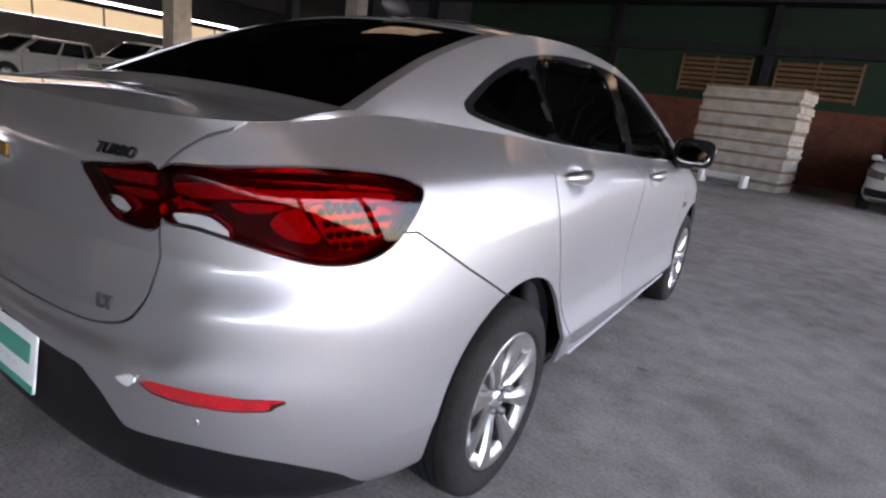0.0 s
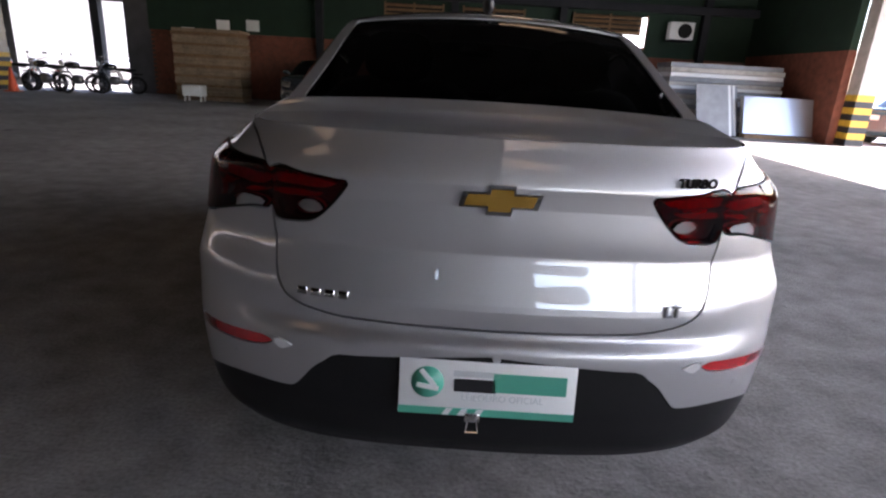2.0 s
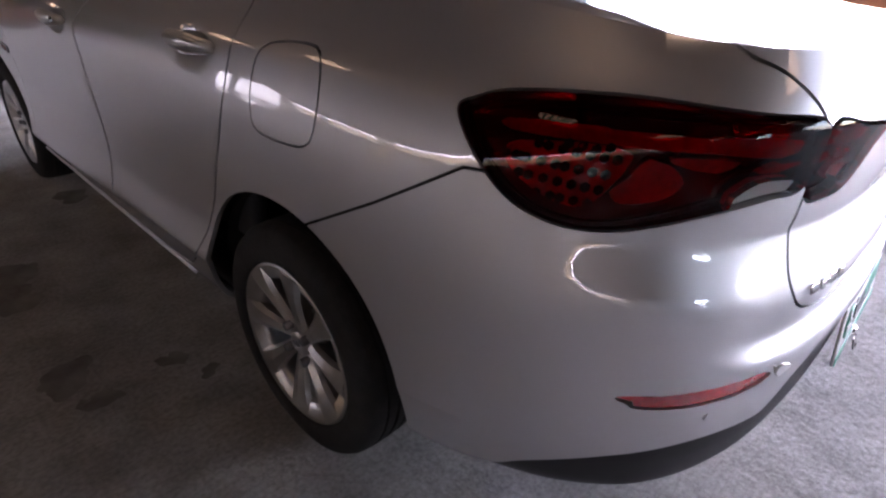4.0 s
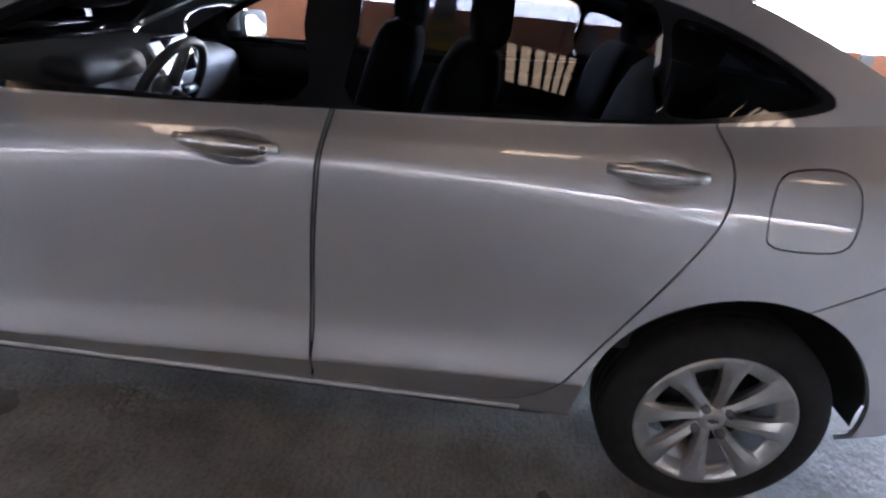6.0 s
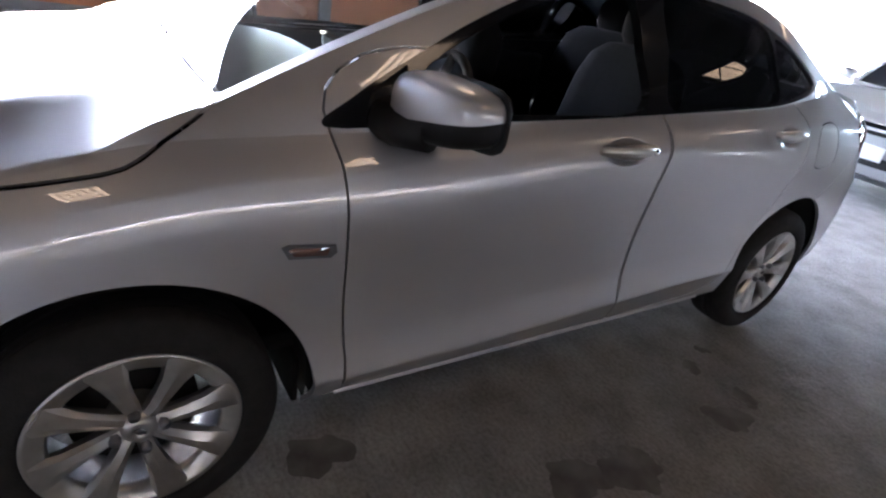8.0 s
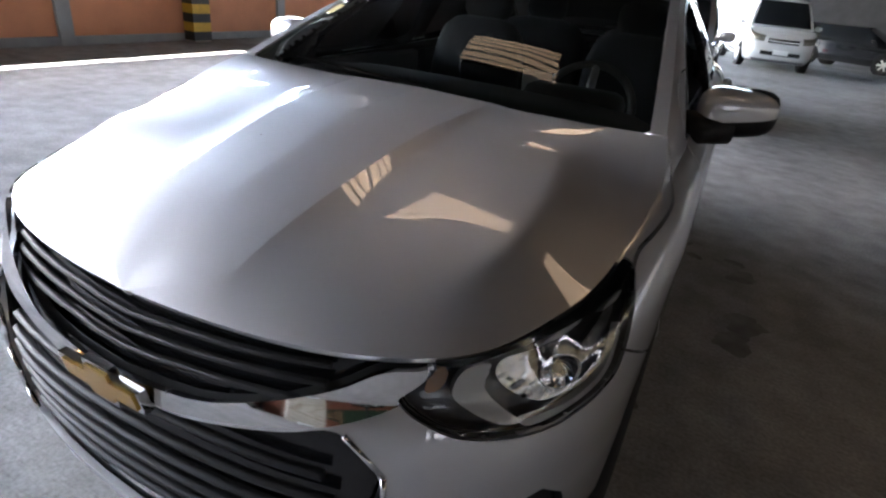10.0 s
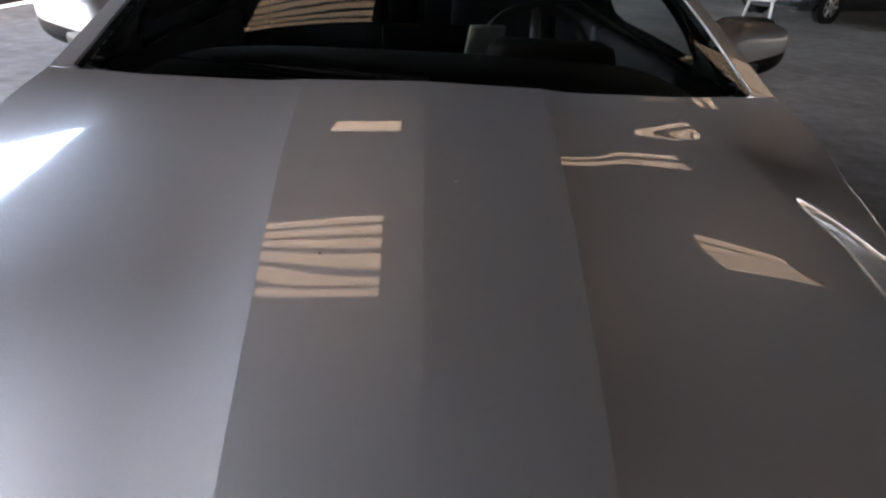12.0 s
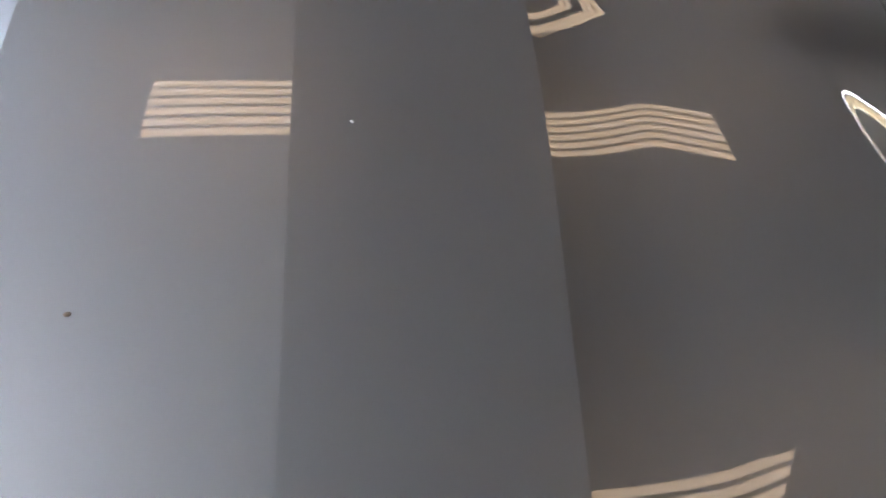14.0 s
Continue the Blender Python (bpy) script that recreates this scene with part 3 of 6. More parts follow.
HOOD_CREASE = .222


def hood_shape(P, ww):
    x = P[:, :, 0]
    line = HOOD_CREASE - .086 * (hood_y[:, None] - 2.6)
    t = np.clip((x - line) / .10, 0, 1)
    step = -np.interp(P[:, :, 1], (2.4, 2.5, 2.72), (.006, .007, .0085)) * (1 - (1 - t) ** 2) - .026 * np.minimum(x, line)
    fade = np.clip((1 - ww) / .35, 0, 1) * np.clip((3.50 - P[:, :, 1]) / .32, 0, 1)
    return (step + .016) * fade


hood, hood_a = deck(front, hood_y, curve(HOOD_Z, hood_y), hood_shape, 3, HOOD_CREASE)
rear = np.concatenate([np.array([p for p in RIM if p[1] <= Y_A]), rail_at(np.linspace(Y_A, Y_B, 12))[1:]])
chord = np.concatenate([[0], np.cumsum(np.linalg.norm(np.diff(rear, axis=0), axis=1))])
t_rear = chord / chord[-1]
trunk_y = RIM[0, 1] + (Y_B - RIM[0, 1]) * t_rear ** 1.2
TRUNK_Z = [(RIM[0, 1], RIM[0, 2]), (-.890, 1.084), (-.87, 1.088), (-.82, 1.092), (-.74, 1.096), (-.62, 1.100), (-.54, 1.107), (Y_B, 1.135)]
lid, lid_a = deck(rear, trunk_y, curve(TRUNK_Z, trunk_y), lambda P, ww: 0.0, 4)

HALF = joined([grid_mesh(band, band_a), grid_mesh(side, side_a), grid_mesh(top, top_a), grid_mesh(hood, hood_a), grid_mesh(lid, lid_a)])
TOTAL = ARC[-1]


def field(mesh, view, outline, smooth=4):
    """Signed distance to an outline drawn in the side view (y, z), in plan (x, y) or along the skin from tail or nose (s, z)."""
    V, _, A = mesh
    q = {"side": lambda: V[:, 1:3], "plan": lambda: V[:, :2], "tail": lambda: np.stack([A[:, 0], V[:, 2]], 1),
         "nose": lambda: np.stack([TOTAL - A[:, 0], V[:, 2]], 1), "back": lambda: V[:, [0, 2]]}[view]()
    o = rounded(outline, smooth) if smooth else np.array(outline)
    phi = inside(q, o)
    if view in ("tail", "nose"):
        phi = np.where(A[:, 2] > 0.5, np.maximum(np.abs(phi), 0.05), phi)
    return phi


def skin(name, mesh, mat, parent, label="", lift=0.0, flange=0.014, mirror=False, both=False, creases=(), crisp=0.0):
    """A cut panel as a mesh with turned-in edges."""
    V, T, _ = mesh
    bm = bmesh.new()
    sides = ((1, -1) if both else ((-1,) if not mirror else (1,)))
    for s in sides:
        vs = [bm.verts.new((v[0] * s, v[1], v[2])) for v in V]
        for t in T:
            try:
                bm.faces.new([vs[i] for i in (t if s > 0 else t[::-1])])
            except ValueError:
                pass
    bmesh.ops.remove_doubles(bm, verts=bm.verts, dist=0.0006)
    bmesh.ops.dissolve_degenerate(bm, dist=0.0002, edges=bm.edges)
    bmesh.ops.recalc_face_normals(bm, faces=bm.faces)
    bm.normal_update()
    # outward is away from the car's middle
    score = sum(f.calc_area() * f.normal.dot(f.calc_center_median() - Vector((0, 1.2, 0.55))) for f in bm.faces)
    if score < 0:
        bmesh.ops.reverse_faces(bm, faces=bm.faces)
    bm.normal_update()
    if lift:
        shift = [(v, v.normal * lift) for v in bm.verts]
        for v, d in shift:
            v.co += d
    if flange:
        edges = [e for e in bm.edges if e.is_boundary and not all(abs(v.co.x) < 1e-4 for v in e.verts)]
        inner = {v: v.normal.copy() for e in edges for v in e.verts}
        made = {v: bm.verts.new(v.co - n * flange) for v, n in inner.items()}
        for e in edges:
            e.smooth = False
            a, b = e.link_loops[0].vert, e.link_loops[0].link_loop_next.vert
            try:
                f = bm.faces.new((b, a, made[a], made[b]))
            except ValueError:
                pass
    for f in bm.faces:
        f.smooth = True
    for e in bm.edges:
        if crisp and len(e.link_faces) == 2 and e.calc_face_angle(0) > crisp:
            e.smooth = False
        if creases and (all(abs(v.co.x) < .0012 for v in e.verts) or all(abs(abs(v.co.x) - creases[1] + .086 * (v.co.y - 2.6)) < .006 for v in e.verts)) and abs(e.verts[0].co.y - e.verts[1].co.y) > abs(e.verts[0].co.x - e.verts[1].co.x) * 2 and len(e.link_faces) == 2 and e.calc_face_angle(0) > .02:
            e.smooth = False
    me = bpy.data.meshes.new(name)
    bm.to_mesh(me)
    bm.free()
    me.materials.append(mat)
    ob = new(name, me)
    ob.parent = parent
    if label:
        tagged(ob, label)
    return ob


LAMP_SILVER = material("lamp_silver", (.78, .78, .78), rough=.35, metal=.25, coat=1.0)
LAMP_DARK = material("lamp_housing", (.09, .09, .095), rough=.3, metal=.2, coat=.6)
REFLECTOR_SILVER = material("lamp_reflector", (.66, .66, .66), rough=.18, metal=.9, coat=.5, bump=.5, bump_scale=55, depth=.004)
AMBER_BULB = material("amber_bulb", (.45, .24, .12), rough=.2, coat=1.0)
sedan = thing("sedan", Matrix(), "silver four-door sedan with alloy wheels, tinted windows and open driver's window", "car")

DLO = [(2.20, .985), (1.9, .995), (1.5, 1.010), (1.07, 1.032), (.6, 1.056), (.3, 1.074), (.06, 1.100), (-.085, 1.128), (-.115, 1.150), (-.08, 1.182), (.1, 1.268), (.3, 1.330), (.55, 1.368), (.9, 1.386), (1.25, 1.374), (1.5, 1.332), (1.75, 1.24), (2.0, 1.118), (2.13, 1.045)]
FRONT_PANE = [(1.98, 1.015), (1.6, 1.022), (1.17, 1.042), (1.165, 1.2), (1.18, 1.365), (1.3, 1.355), (1.5, 1.308), (1.75, 1.215), (1.93, 1.12), (1.99, 1.05)]
REAR_PANE = [(1.03, 1.047), (.7, 1.064), (.345, 1.085), (.335, 1.18), (.35, 1.318), (.55, 1.352), (.8, 1.366), (1.02, 1.368), (1.035, 1.2)]
QUARTER_PANE = [(.30, 1.092), (.06, 1.118), (-.07, 1.145), (-.06, 1.17), (.1, 1.25), (.29, 1.30), (.305, 1.2)]
ARCH_R, ARCH_Z = .388, .314
FRONT_DOOR = [(2.19, 1.06), (2.175, .92), (2.16, .75), (2.15, .55), (2.135, .40), (2.125, .296), (2.0, .291), (1.6, .294), (1.2, .298), (1.11, .299), (1.11, .45), (1.108, .7), (1.094, .9), (1.08, 1.035), (1.08, 1.15), (1.5, 1.15), (2.0, 1.15)]
REAR_DOOR = [(1.072, 1.15), (1.072, 1.035), (1.086, .9), (1.10, .7), (1.102, .45), (1.102, .299), (1.0, .300), (.7, .306), (.57, .318), (.50, .348), (.435, .405), (.33, .555), (.24, .715), (.175, .845), (.15, .93), (.155, 1.02), (.185, 1.08), (.20, 1.15), (.6, 1.15)]
TAIL_OUT = [(.525, .990), (.62, 1.004), (.8, 1.013), (.95, 1.010), (1.045, 1.001), (1.085, .988), (1.110, .970), (1.065, .914), (1.0, .862), (.93, .840), (.84, .840), (.72, .866), (.6, .890), (.525, .902)]
TAIL_IN = [(.33, .966), (.36, .976), (.43, .984), (.517, .990), (.517, .886), (.46, .874), (.40, .890)]
TRUNK_CUT = [(-.2, 1.3), (.75, 1.3), (.68, 1.10), (.59, 1.05), (.535, 1.0), (.52, .93), (.519, .88), (.512, .80), (.50, .745), (.465, .700), (.395, .676), (.29, .665), (0, .660), (-.2, .66)]
REAR_BUMPER = [(-.2, .2), (1.75, .2), (1.70, .45), (1.454, .680), (1.25, .790), (1.08, .890), (.9, .90), (.5, .93), (.3, .7), (-.2, .65)]
VALANCE = [(-.3, .583), (.30, .583), (.35, .572), (.40, .54), (.445, .487), (.48, .474), (.62, .474), (.76, .448), (.87, .40), (.95, .345), (1.01, .26), (.6, .2), (-.3, .2)]
REFLECTOR = [(.50, .592), (.55, .598), (.75, .588), (.785, .577), (.74, .562), (.56, .566)]
FRONT_BUMPER = [(-.3, .1), (1.7, .1), (1.6, .45), (1.265, .634), (1.074, .730), (1.0, .74), (.7, .76), (.4, .83), (.3, .85), (-.3, .85)]
HEADLAMP = [(.555, .728), (.585, .758), (.612, .785), (.618, .83), (.8, .85), (1.0, .87), (1.14, .875), (1.205, .850), (1.165, .812), (1.120, .772), (1.074, .730), (1.036, .700), (.98, .683), (.90, .674), (.80, .670), (.70, .675), (.63, .690)]
UPPER_GRILLE = [(-.3, .80), (.3, .82), (.60, .82), (.60, .789), (.52, .778), (.44, .738), (.3, .690), (.12, .655), (-.3, .65)]
CHROME_BAR = [(-.3, .65), (.12, .655), (.3, .690), (.44, .738), (.52, .778), (.60, .788), (.585, .758), (.552, .725), (.48, .695), (.38, .668), (.2, .632), (.1, .620), (-.3, .616)]
LOWER_GRILLE = [(-.3, .608), (.1, .612), (.2, .622), (.36, .655), (.46, .675), (.53, .61), (.535, .56), (.50, .45), (.45, .36), (.40, .325), (-.3, .315)]
FOG = [(.605, .372), (.70, .392), (.742, .478), (.772, .535), (.83, .548), (.885, .512), (.925, .43), (.935, .40), (.905, .352), (.80, .346), (.66, .352)]
FUEL = [(.052, .875), (.056, .945), (.044, .995), (.0, 1.014), (-.095, 1.018), (-.135, .997), (-.152, .945), (-.152, .885), (-.138, .855), (-.098, .840), (.002, .838), (.042, .850)]

FLANK = [(2.40, 1.06), (2.425, 1.013), (2.50, .962), (2.579, .913), (2.693, .889), (2.809, .868), (2.875, .840), (2.93, .87), (2.93, 1.06)]
GAPW = 0.0028


def take(rest, phi_of, g=GAPW):
    """Cuts a panel out of the rest, with a gap."""
    got = clip(rest, phi_of(rest) + g)
    return got, clip(rest, phi_of(rest) - g, keep_inside=False)


for mirrored in (False, True):
    rest = HALF
    for yc in (0.0, 2.6):
        rest = clip(rest, np.where(rest[0][:, 0] > 0.5, np.hypot(rest[0][:, 1] - yc, rest[0][:, 2] - ARCH_Z) - ARCH_R, 1.0), keep_inside=False)
    # what lies on the centre line is made once for both sides
    pieces = {}
    pieces["dlo"], rest = take(rest, lambda m: np.where(m[2][:, 2] > 1.5, 1.0, field(m, "side", DLO)), 0.0)
    for name, view, outline in (("front_door", "side", FRONT_DOOR), ("rear_door", "side", REAR_DOOR)):
        pieces[name], rest = take(rest, lambda m: np.where(m[2][:, 2] > 1.5, 1.0, field(m, view, outline, 3)))
    if not mirrored:
        pieces["fuel"], rest = take(rest, lambda m: field(m, "side", FUEL), 0.0022)
    pieces["tail_out"], rest = take(rest, lambda m: field(m, "tail", TAIL_OUT))
    pieces["tail_in"], rest = take(rest, lambda m: field(m, "tail", TAIL_IN))
    pieces["headlamp"], rest = take(rest, lambda m: field(m, "nose", HEADLAMP))
    pieces["flank"], rest = take(rest, lambda m: np.where((m[2][:, 2] > 1.5) | (m[0][:, 0] < .5), 1.0, field(m, "side", FLANK, 3)), 0.0035)
    pieces["reflector"], rest = take(rest, lambda m: field(m, "tail", REFLECTOR), 0.001)
    pieces["valance"], rest = take(rest, lambda m: field(m, "tail", VALANCE), 0.0005)
    pieces["fog"], rest = take(rest, lambda m: field(m, "nose", FOG, 0), 0.0005)
    pieces["upper_grille"], rest = take(rest, lambda m: field(m, "nose", UPPER_GRILLE), 0.0005)
    pieces["chrome_bar"], rest = take(rest, lambda m: field(m, "nose", CHROME_BAR), 0.0005)
    pieces["lower_grille"], rest = take(rest, lambda m: field(m, "nose", LOWER_GRILLE), 0.0005)

    def lid_phi(m):
        phi = inside(np.stack([m[2][:, 0], m[0][:, 2]], 1), rounded(TRUNK_CUT, 4))
        return np.where(m[2][:, 2] > 3.5, .004 - m[2][:, 0], np.where(m[2][:, 2] > 0.5, 0.05, phi))
    pieces["trunk"], rest = take(rest, lid_phi)
    pieces["rear_bumper"], rest = take(rest, lambda m: field(m, "tail", REAR_BUMPER, 0))
    pieces["front_bumper"], rest = take(rest, lambda m: field(m, "nose", FRONT_BUMPER, 0))

    def top_phi(lo_y, hi_y, edge):
        return lambda m: np.where(np.abs(m[2][:, 2] - 2) < .1, np.maximum(np.maximum(lo_y(m[2][:, 1]) - m[0][:, 1], m[0][:, 1] - hi_y(m[2][:, 1])), (m[2][:, 1] - edge) * .5), 1.0)
    pieces["windscreen"], rest = take(rest, top_phi(lambda q: 1.44 + .05 * (1 - q * q), lambda q: 2.40 + 0 * q, .94), 0.001)
    pieces["rear_glass"], rest = take(rest, top_phi(lambda q: -.47 + 0 * q, lambda q: .20 - .05 * (1 - q * q), .93), 0.001)
    hood_mask = np.abs(rest[2][:, 2] - 3) < .1
    tri_hood = hood_mask[rest[1]].all(1)
    pieces["hood"] = clip([rest[0], rest[1][tri_hood], rest[2]], np.where(hood_mask, np.where((rest[0][:, 1] > 2.425) & (rest[0][:, 1] < 2.885), -1.0, .0075 - rest[2][:, 0]), 1.0))
    pieces["hood"] = joined([pieces["hood"], pieces["flank"]])
    rest = clip([rest[0], rest[1][~tri_hood], rest[2]], np.full(len(rest[0]), -1.0))
    if mirrored:
        RIGHT = dict(pieces, body=rest)
    else:
        LEFT = dict(pieces, body=rest)

for name, key, mat, label, lift in (
        ("trunk_lid", "trunk", SILVER, "", 0), ("hood", "hood", SILVER, "silver bonnet with two raised creases", 0), ("rear_bumper", "rear_bumper", SILVER, "", 0),
        ("front_bumper", "front_bumper", SILVER, "", 0), ("rear_valance", "valance", BLACK_PLASTIC, "matt black plastic valance", -.004),
        ("windscreen", "windscreen", CLEAR, "", -.004), ("rear_window", "rear_glass", TINT, "dark tinted rear window", -.003),
        ("upper_grille", "upper_grille", GLOSS_BLACK, "black upper grille", -.035), ("chrome_bar", "chrome_bar", CHROME, "chrome grille bar", .006),
        ("lower_grille", "lower_grille", GLOSS_BLACK, "black lower grille", -.045)):
    skin(name, LEFT[key], mat, sedan, label, lift, both=True, flange=0.04 if "grille" in name else 0.014, creases=(0.0, HOOD_CREASE) if name == "hood" else (), crisp=.09 if "lid" in name else 0.0)
skin("body", LEFT["body"], SILVER, sedan, both=False)
skin("body", RIGHT["body"], SILVER, sedan, mirror=True)
for P, mir in ((LEFT, False), (RIGHT, True)):
    frame_mesh = P["dlo"]
    panes = {}
    for pane_name, o in (("front_window", FRONT_PANE), ("rear_door_window", REAR_PANE), ("quarter_window", QUARTER_PANE)):
        panes[pane_name], frame_mesh = take(frame_mesh, lambda m: field(m, "side", o, 3), 0.0)
    skin("window_trim", frame_mesh, GLOSS_BLACK, sedan, "black window trim", -.003, mirror=mir, flange=0.03)
    for pane_name, m in panes.items():
        if pane_name == "front_window" and not mir:
            continue
        skin(pane_name, m, FRONT_TINT if pane_name == "front_window" else SIDE_TINT, sedan, "dark tinted pane", -.010, mirror=mir, flange=0.0)
    for n, key in (("front_door", "front_door"), ("rear_door", "rear_door")):
        skin(n, P[key], SILVER, sedan, mirror=mir)
    lamp = skin("tail_lamp_housing", P["tail_out"], DARK_RED, sedan, "dark red tail lamp housing", -.028, mirror=mir, flange=-.02)
    REVERSE_OUT = [(.540, .908), (.560, .916), (.625, .916), (.668, .886), (.635, .873), (.575, .880)]
    REVERSE_IN = [(.376, .926), (.402, .929), (.435, .926), (.462, .902), (.438, .895), (.398, .900)]
    COMB = [(.825, .947), (.90, .955), (1.0, .944), (1.03, .93), (.995, .892), (.93, .866), (.88, .868), (.845, .905)]
    for o, mat, lift, nm in (([(.545, .964), (.7, .978), (.9, .982), (1.03, .972), (1.02, .957), (.9, .957), (.7, .953), (.545, .940)], RED, -.014, "light_bar"),
                             ([(.54, .936), (.606, .937), (.70, .947), (.775, .946), (.735, .932), (.65, .926), (.54, .925)], RED, -.009, "light_bar"),
                             ([(.74, .922), (.80, .943), (.825, .915), (.862, .878), (.80, .880), (.755, .895)], RED, -.011, "stop_light"),
                             (COMB, RED, -.015, "outer_light"),
                             (REVERSE_OUT, WHITE_LAMP, -.009, "reversing_light")):
        skin(nm, clip(P["tail_out"], field(P["tail_out"], "tail", o, 2)), mat, lamp, "", lift, mirror=mir, flange=.012)
    cells = bmesh.new()
    for i in range(11):
        for j in range(6):
            s0, z0 = .825 + .0205 * i + .01025 * (j % 2), .866 + .0165 * j
            if inside(np.array([[s0, z0]]), rounded(COMB, 2))[0] > -.004:
                continue
            k = np.argmin(np.hypot(P["tail_out"][2][:, 0] - s0, P["tail_out"][0][:, 2] - z0))
            v = P["tail_out"][0][k]
            if abs(P["tail_out"][2][k, 0] - s0) < .012 and abs(v[2] - z0) < .012:
                bmesh.ops.create_cone(cells, cap_ends=True, segments=6, radius1=.0082, radius2=.0066, depth=.004,
                                      matrix=look((v[0] * (1 if mir else -1) * .990, v[1] + .006, v[2]), (v[0] * (9 if mir else -9), v[1] * 9, v[2])))
    tagged(part("honeycomb", cells, DARK_RED, lamp, "dark honeycomb cells"), kind="stuff")
    lamp = skin("lid_lamp_housing", P["tail_in"], DARK_RED, sedan, "dark red tail lamp housing", -.024, mirror=mir, flange=-.016)
    for o, mat, nm in (([(.36, .962), (.44, .972), (.51, .974), (.51, .955), (.44, .952), (.38, .945)], RED, "light_bar"),
                       ([(.39, .935), (.45, .942), (.51, .94), (.51, .928), (.45, .927), (.40, .922)], RED, "light_bar"),
                       (REVERSE_IN, WHITE_LAMP, "reversing_light")):
        skin(nm, clip(P["tail_in"], field(P["tail_in"], "tail", o)), mat, lamp, "", -.012, mirror=mir, flange=.01)
    lamp = skin("headlamp_housing", P["headlamp"], LAMP_DARK, sedan, "black headlamp housing", -.05, mirror=mir, flange=-.045)
    for o, mat, lift, nm in (([(.615, .789), (.77, .799), (.945, .806), (1.10, .822), (1.18, .838), (1.23, .86), (1.15, .90), (.62, .87)], GLOSS_BLACK, -.006, "lamp_seal"),
                             ([(.62, .778), (.77, .788), (.945, .794), (1.06, .806), (1.13, .814), (1.15, .822), (1.10, .818), (.945, .803), (.77, .796), (.62, .786)], LAMP_SILVER, -.012, "brow"),
                             ([(.672, .778), (.648, .741), (.676, .718), (.741, .690), (.785, .688), (.765, .702), (.712, .745), (.728, .782)], LAMP_SILVER, -.012, "daytime_light"),
                             ([(.79, .690), (.80, .676), (.90, .679), (.975, .687), (1.03, .706), (1.065, .735), (1.10, .77), (1.088, .772), (1.05, .737), (1.015, .713), (.965, .697), (.90, .690)], LAMP_SILVER, -.014, "lamp_rim"),
                             ([(.745, .762), (.762, .781), (.81, .785), (.90, .785), (.958, .778), (.955, .73), (.945, .708), (.88, .703), (.83, .711), (.765, .738)], REFLECTOR_SILVER, -.026, "reflector"),
                             ([(.965, .738), (1.04, .768), (1.11, .805), (1.10, .812), (1.03, .787), (.97, .762)], REFLECTOR_SILVER, -.022, "lamp_divider"),
                             ([(1.005, .722), (1.03, .728), (1.055, .75), (1.045, .757), (1.015, .742)], CHROME, -.022, "side_marker"),
                             ([(.60, .735), (.632, .742), (.645, .765), (.635, .778), (.61, .762)], AMBER_BULB, -.030, "turn_signal")):
        got = clip(P["headlamp"], field(P["headlamp"], "nose", o, 3))
        piece = skin(nm, got, mat, lamp, "", lift, mirror=mir, flange=.016)
        if nm == "reflector":
            for so, zo in ((.766, .752), (.778, .738), (.792, .724)):
                slit = [(so, zo + .002), (so + .032, zo + .008), (so + .034, zo + .001), (so + .003, zo - .006)]
                skin("vent_slit", clip(P["headlamp"], field(P["headlamp"], "nose", slit, 0)), GLOSS_BLACK, lamp, "", -.021, mirror=mir, flange=.004)
            k = np.argmin(np.hypot(TOTAL - P["headlamp"][2][:, 0] - .885, P["headlamp"][0][:, 2] - .745))
            c = Vector(P["headlamp"][0][k]) * 1.0
            c.x *= 1 if mir else -1
            aim = Vector((.55 if mir else -.55, .83, 0))
            c = c - aim * .030
            bowl = bmesh.new()
            q = aim.to_track_quat("Z", "Y").to_matrix().to_4x4()
            lathe(bowl, [(0.0, .0), (.003, .010), (.010, .022), (.022, .034), (.028, .036), (.026, .039)], "Z", 28)
            bmesh.ops.transform(bowl, matrix=Matrix.Translation(c) @ q, verts=bowl.verts)
            part("projector_bowl", bowl, CHROME, lamp, "chrome reflector bowl")
            bulb = bmesh.new()
            blob_at = Matrix.Translation(c + aim * .016) @ Matrix.Diagonal((.009, .009, .009, 1))
            bmesh.ops.create_uvsphere(bulb, u_segments=14, v_segments=8, radius=1.0, matrix=blob_at)
            part("bulb", bulb, WHITE_LAMP, lamp, "glass bulb")
    for key, o, nm, lb in (("tail_out", REVERSE_OUT, "tail_lamp", "red tail lamp"), ("tail_in", REVERSE_IN, "lid_tail_lamp", "red tail lamp on the boot lid")):
        clear, red = take(P[key], lambda m: field(m, "tail", o, 3), 0.0)
        shell = skin(nm, red, RED_LENS, sedan, lb, .003, mirror=mir)
        skin("clear_lens", clear, LENS, shell, "clear reversing lamp lens", .003, mirror=mir, flange=0.0)
    skin("headlamp", P["headlamp"], LENS, sedan, "clear headlamp", .002, mirror=mir)
    skin("rear_reflector", P["reflector"], RED, sedan, "red reflector", -.003, mirror=mir)
    # paler patch on the bumper imitates light caught on the lip beside the reflector
    glint_outline = [(.450, .588), (.485, .602), (.512, .607), (.512, .594), (.494, .586), (.512, .574), (.49, .572)]
    skin("reflector_bezel", clip(P["rear_bumper"], field(P["rear_bumper"], "tail", glint_outline, 2)), LAMP_SILVER, sedan, "bright patch painted for light caught by the bumper lip", .004, mirror=mir, flange=.006)
    skin("fog_recess", P["fog"], BLACK_PLASTIC, sedan, "black fog lamp recess", -.03, mirror=mir, flange=-0.03)
skin("fuel_flap", LEFT["fuel"], SILVER, sedan)
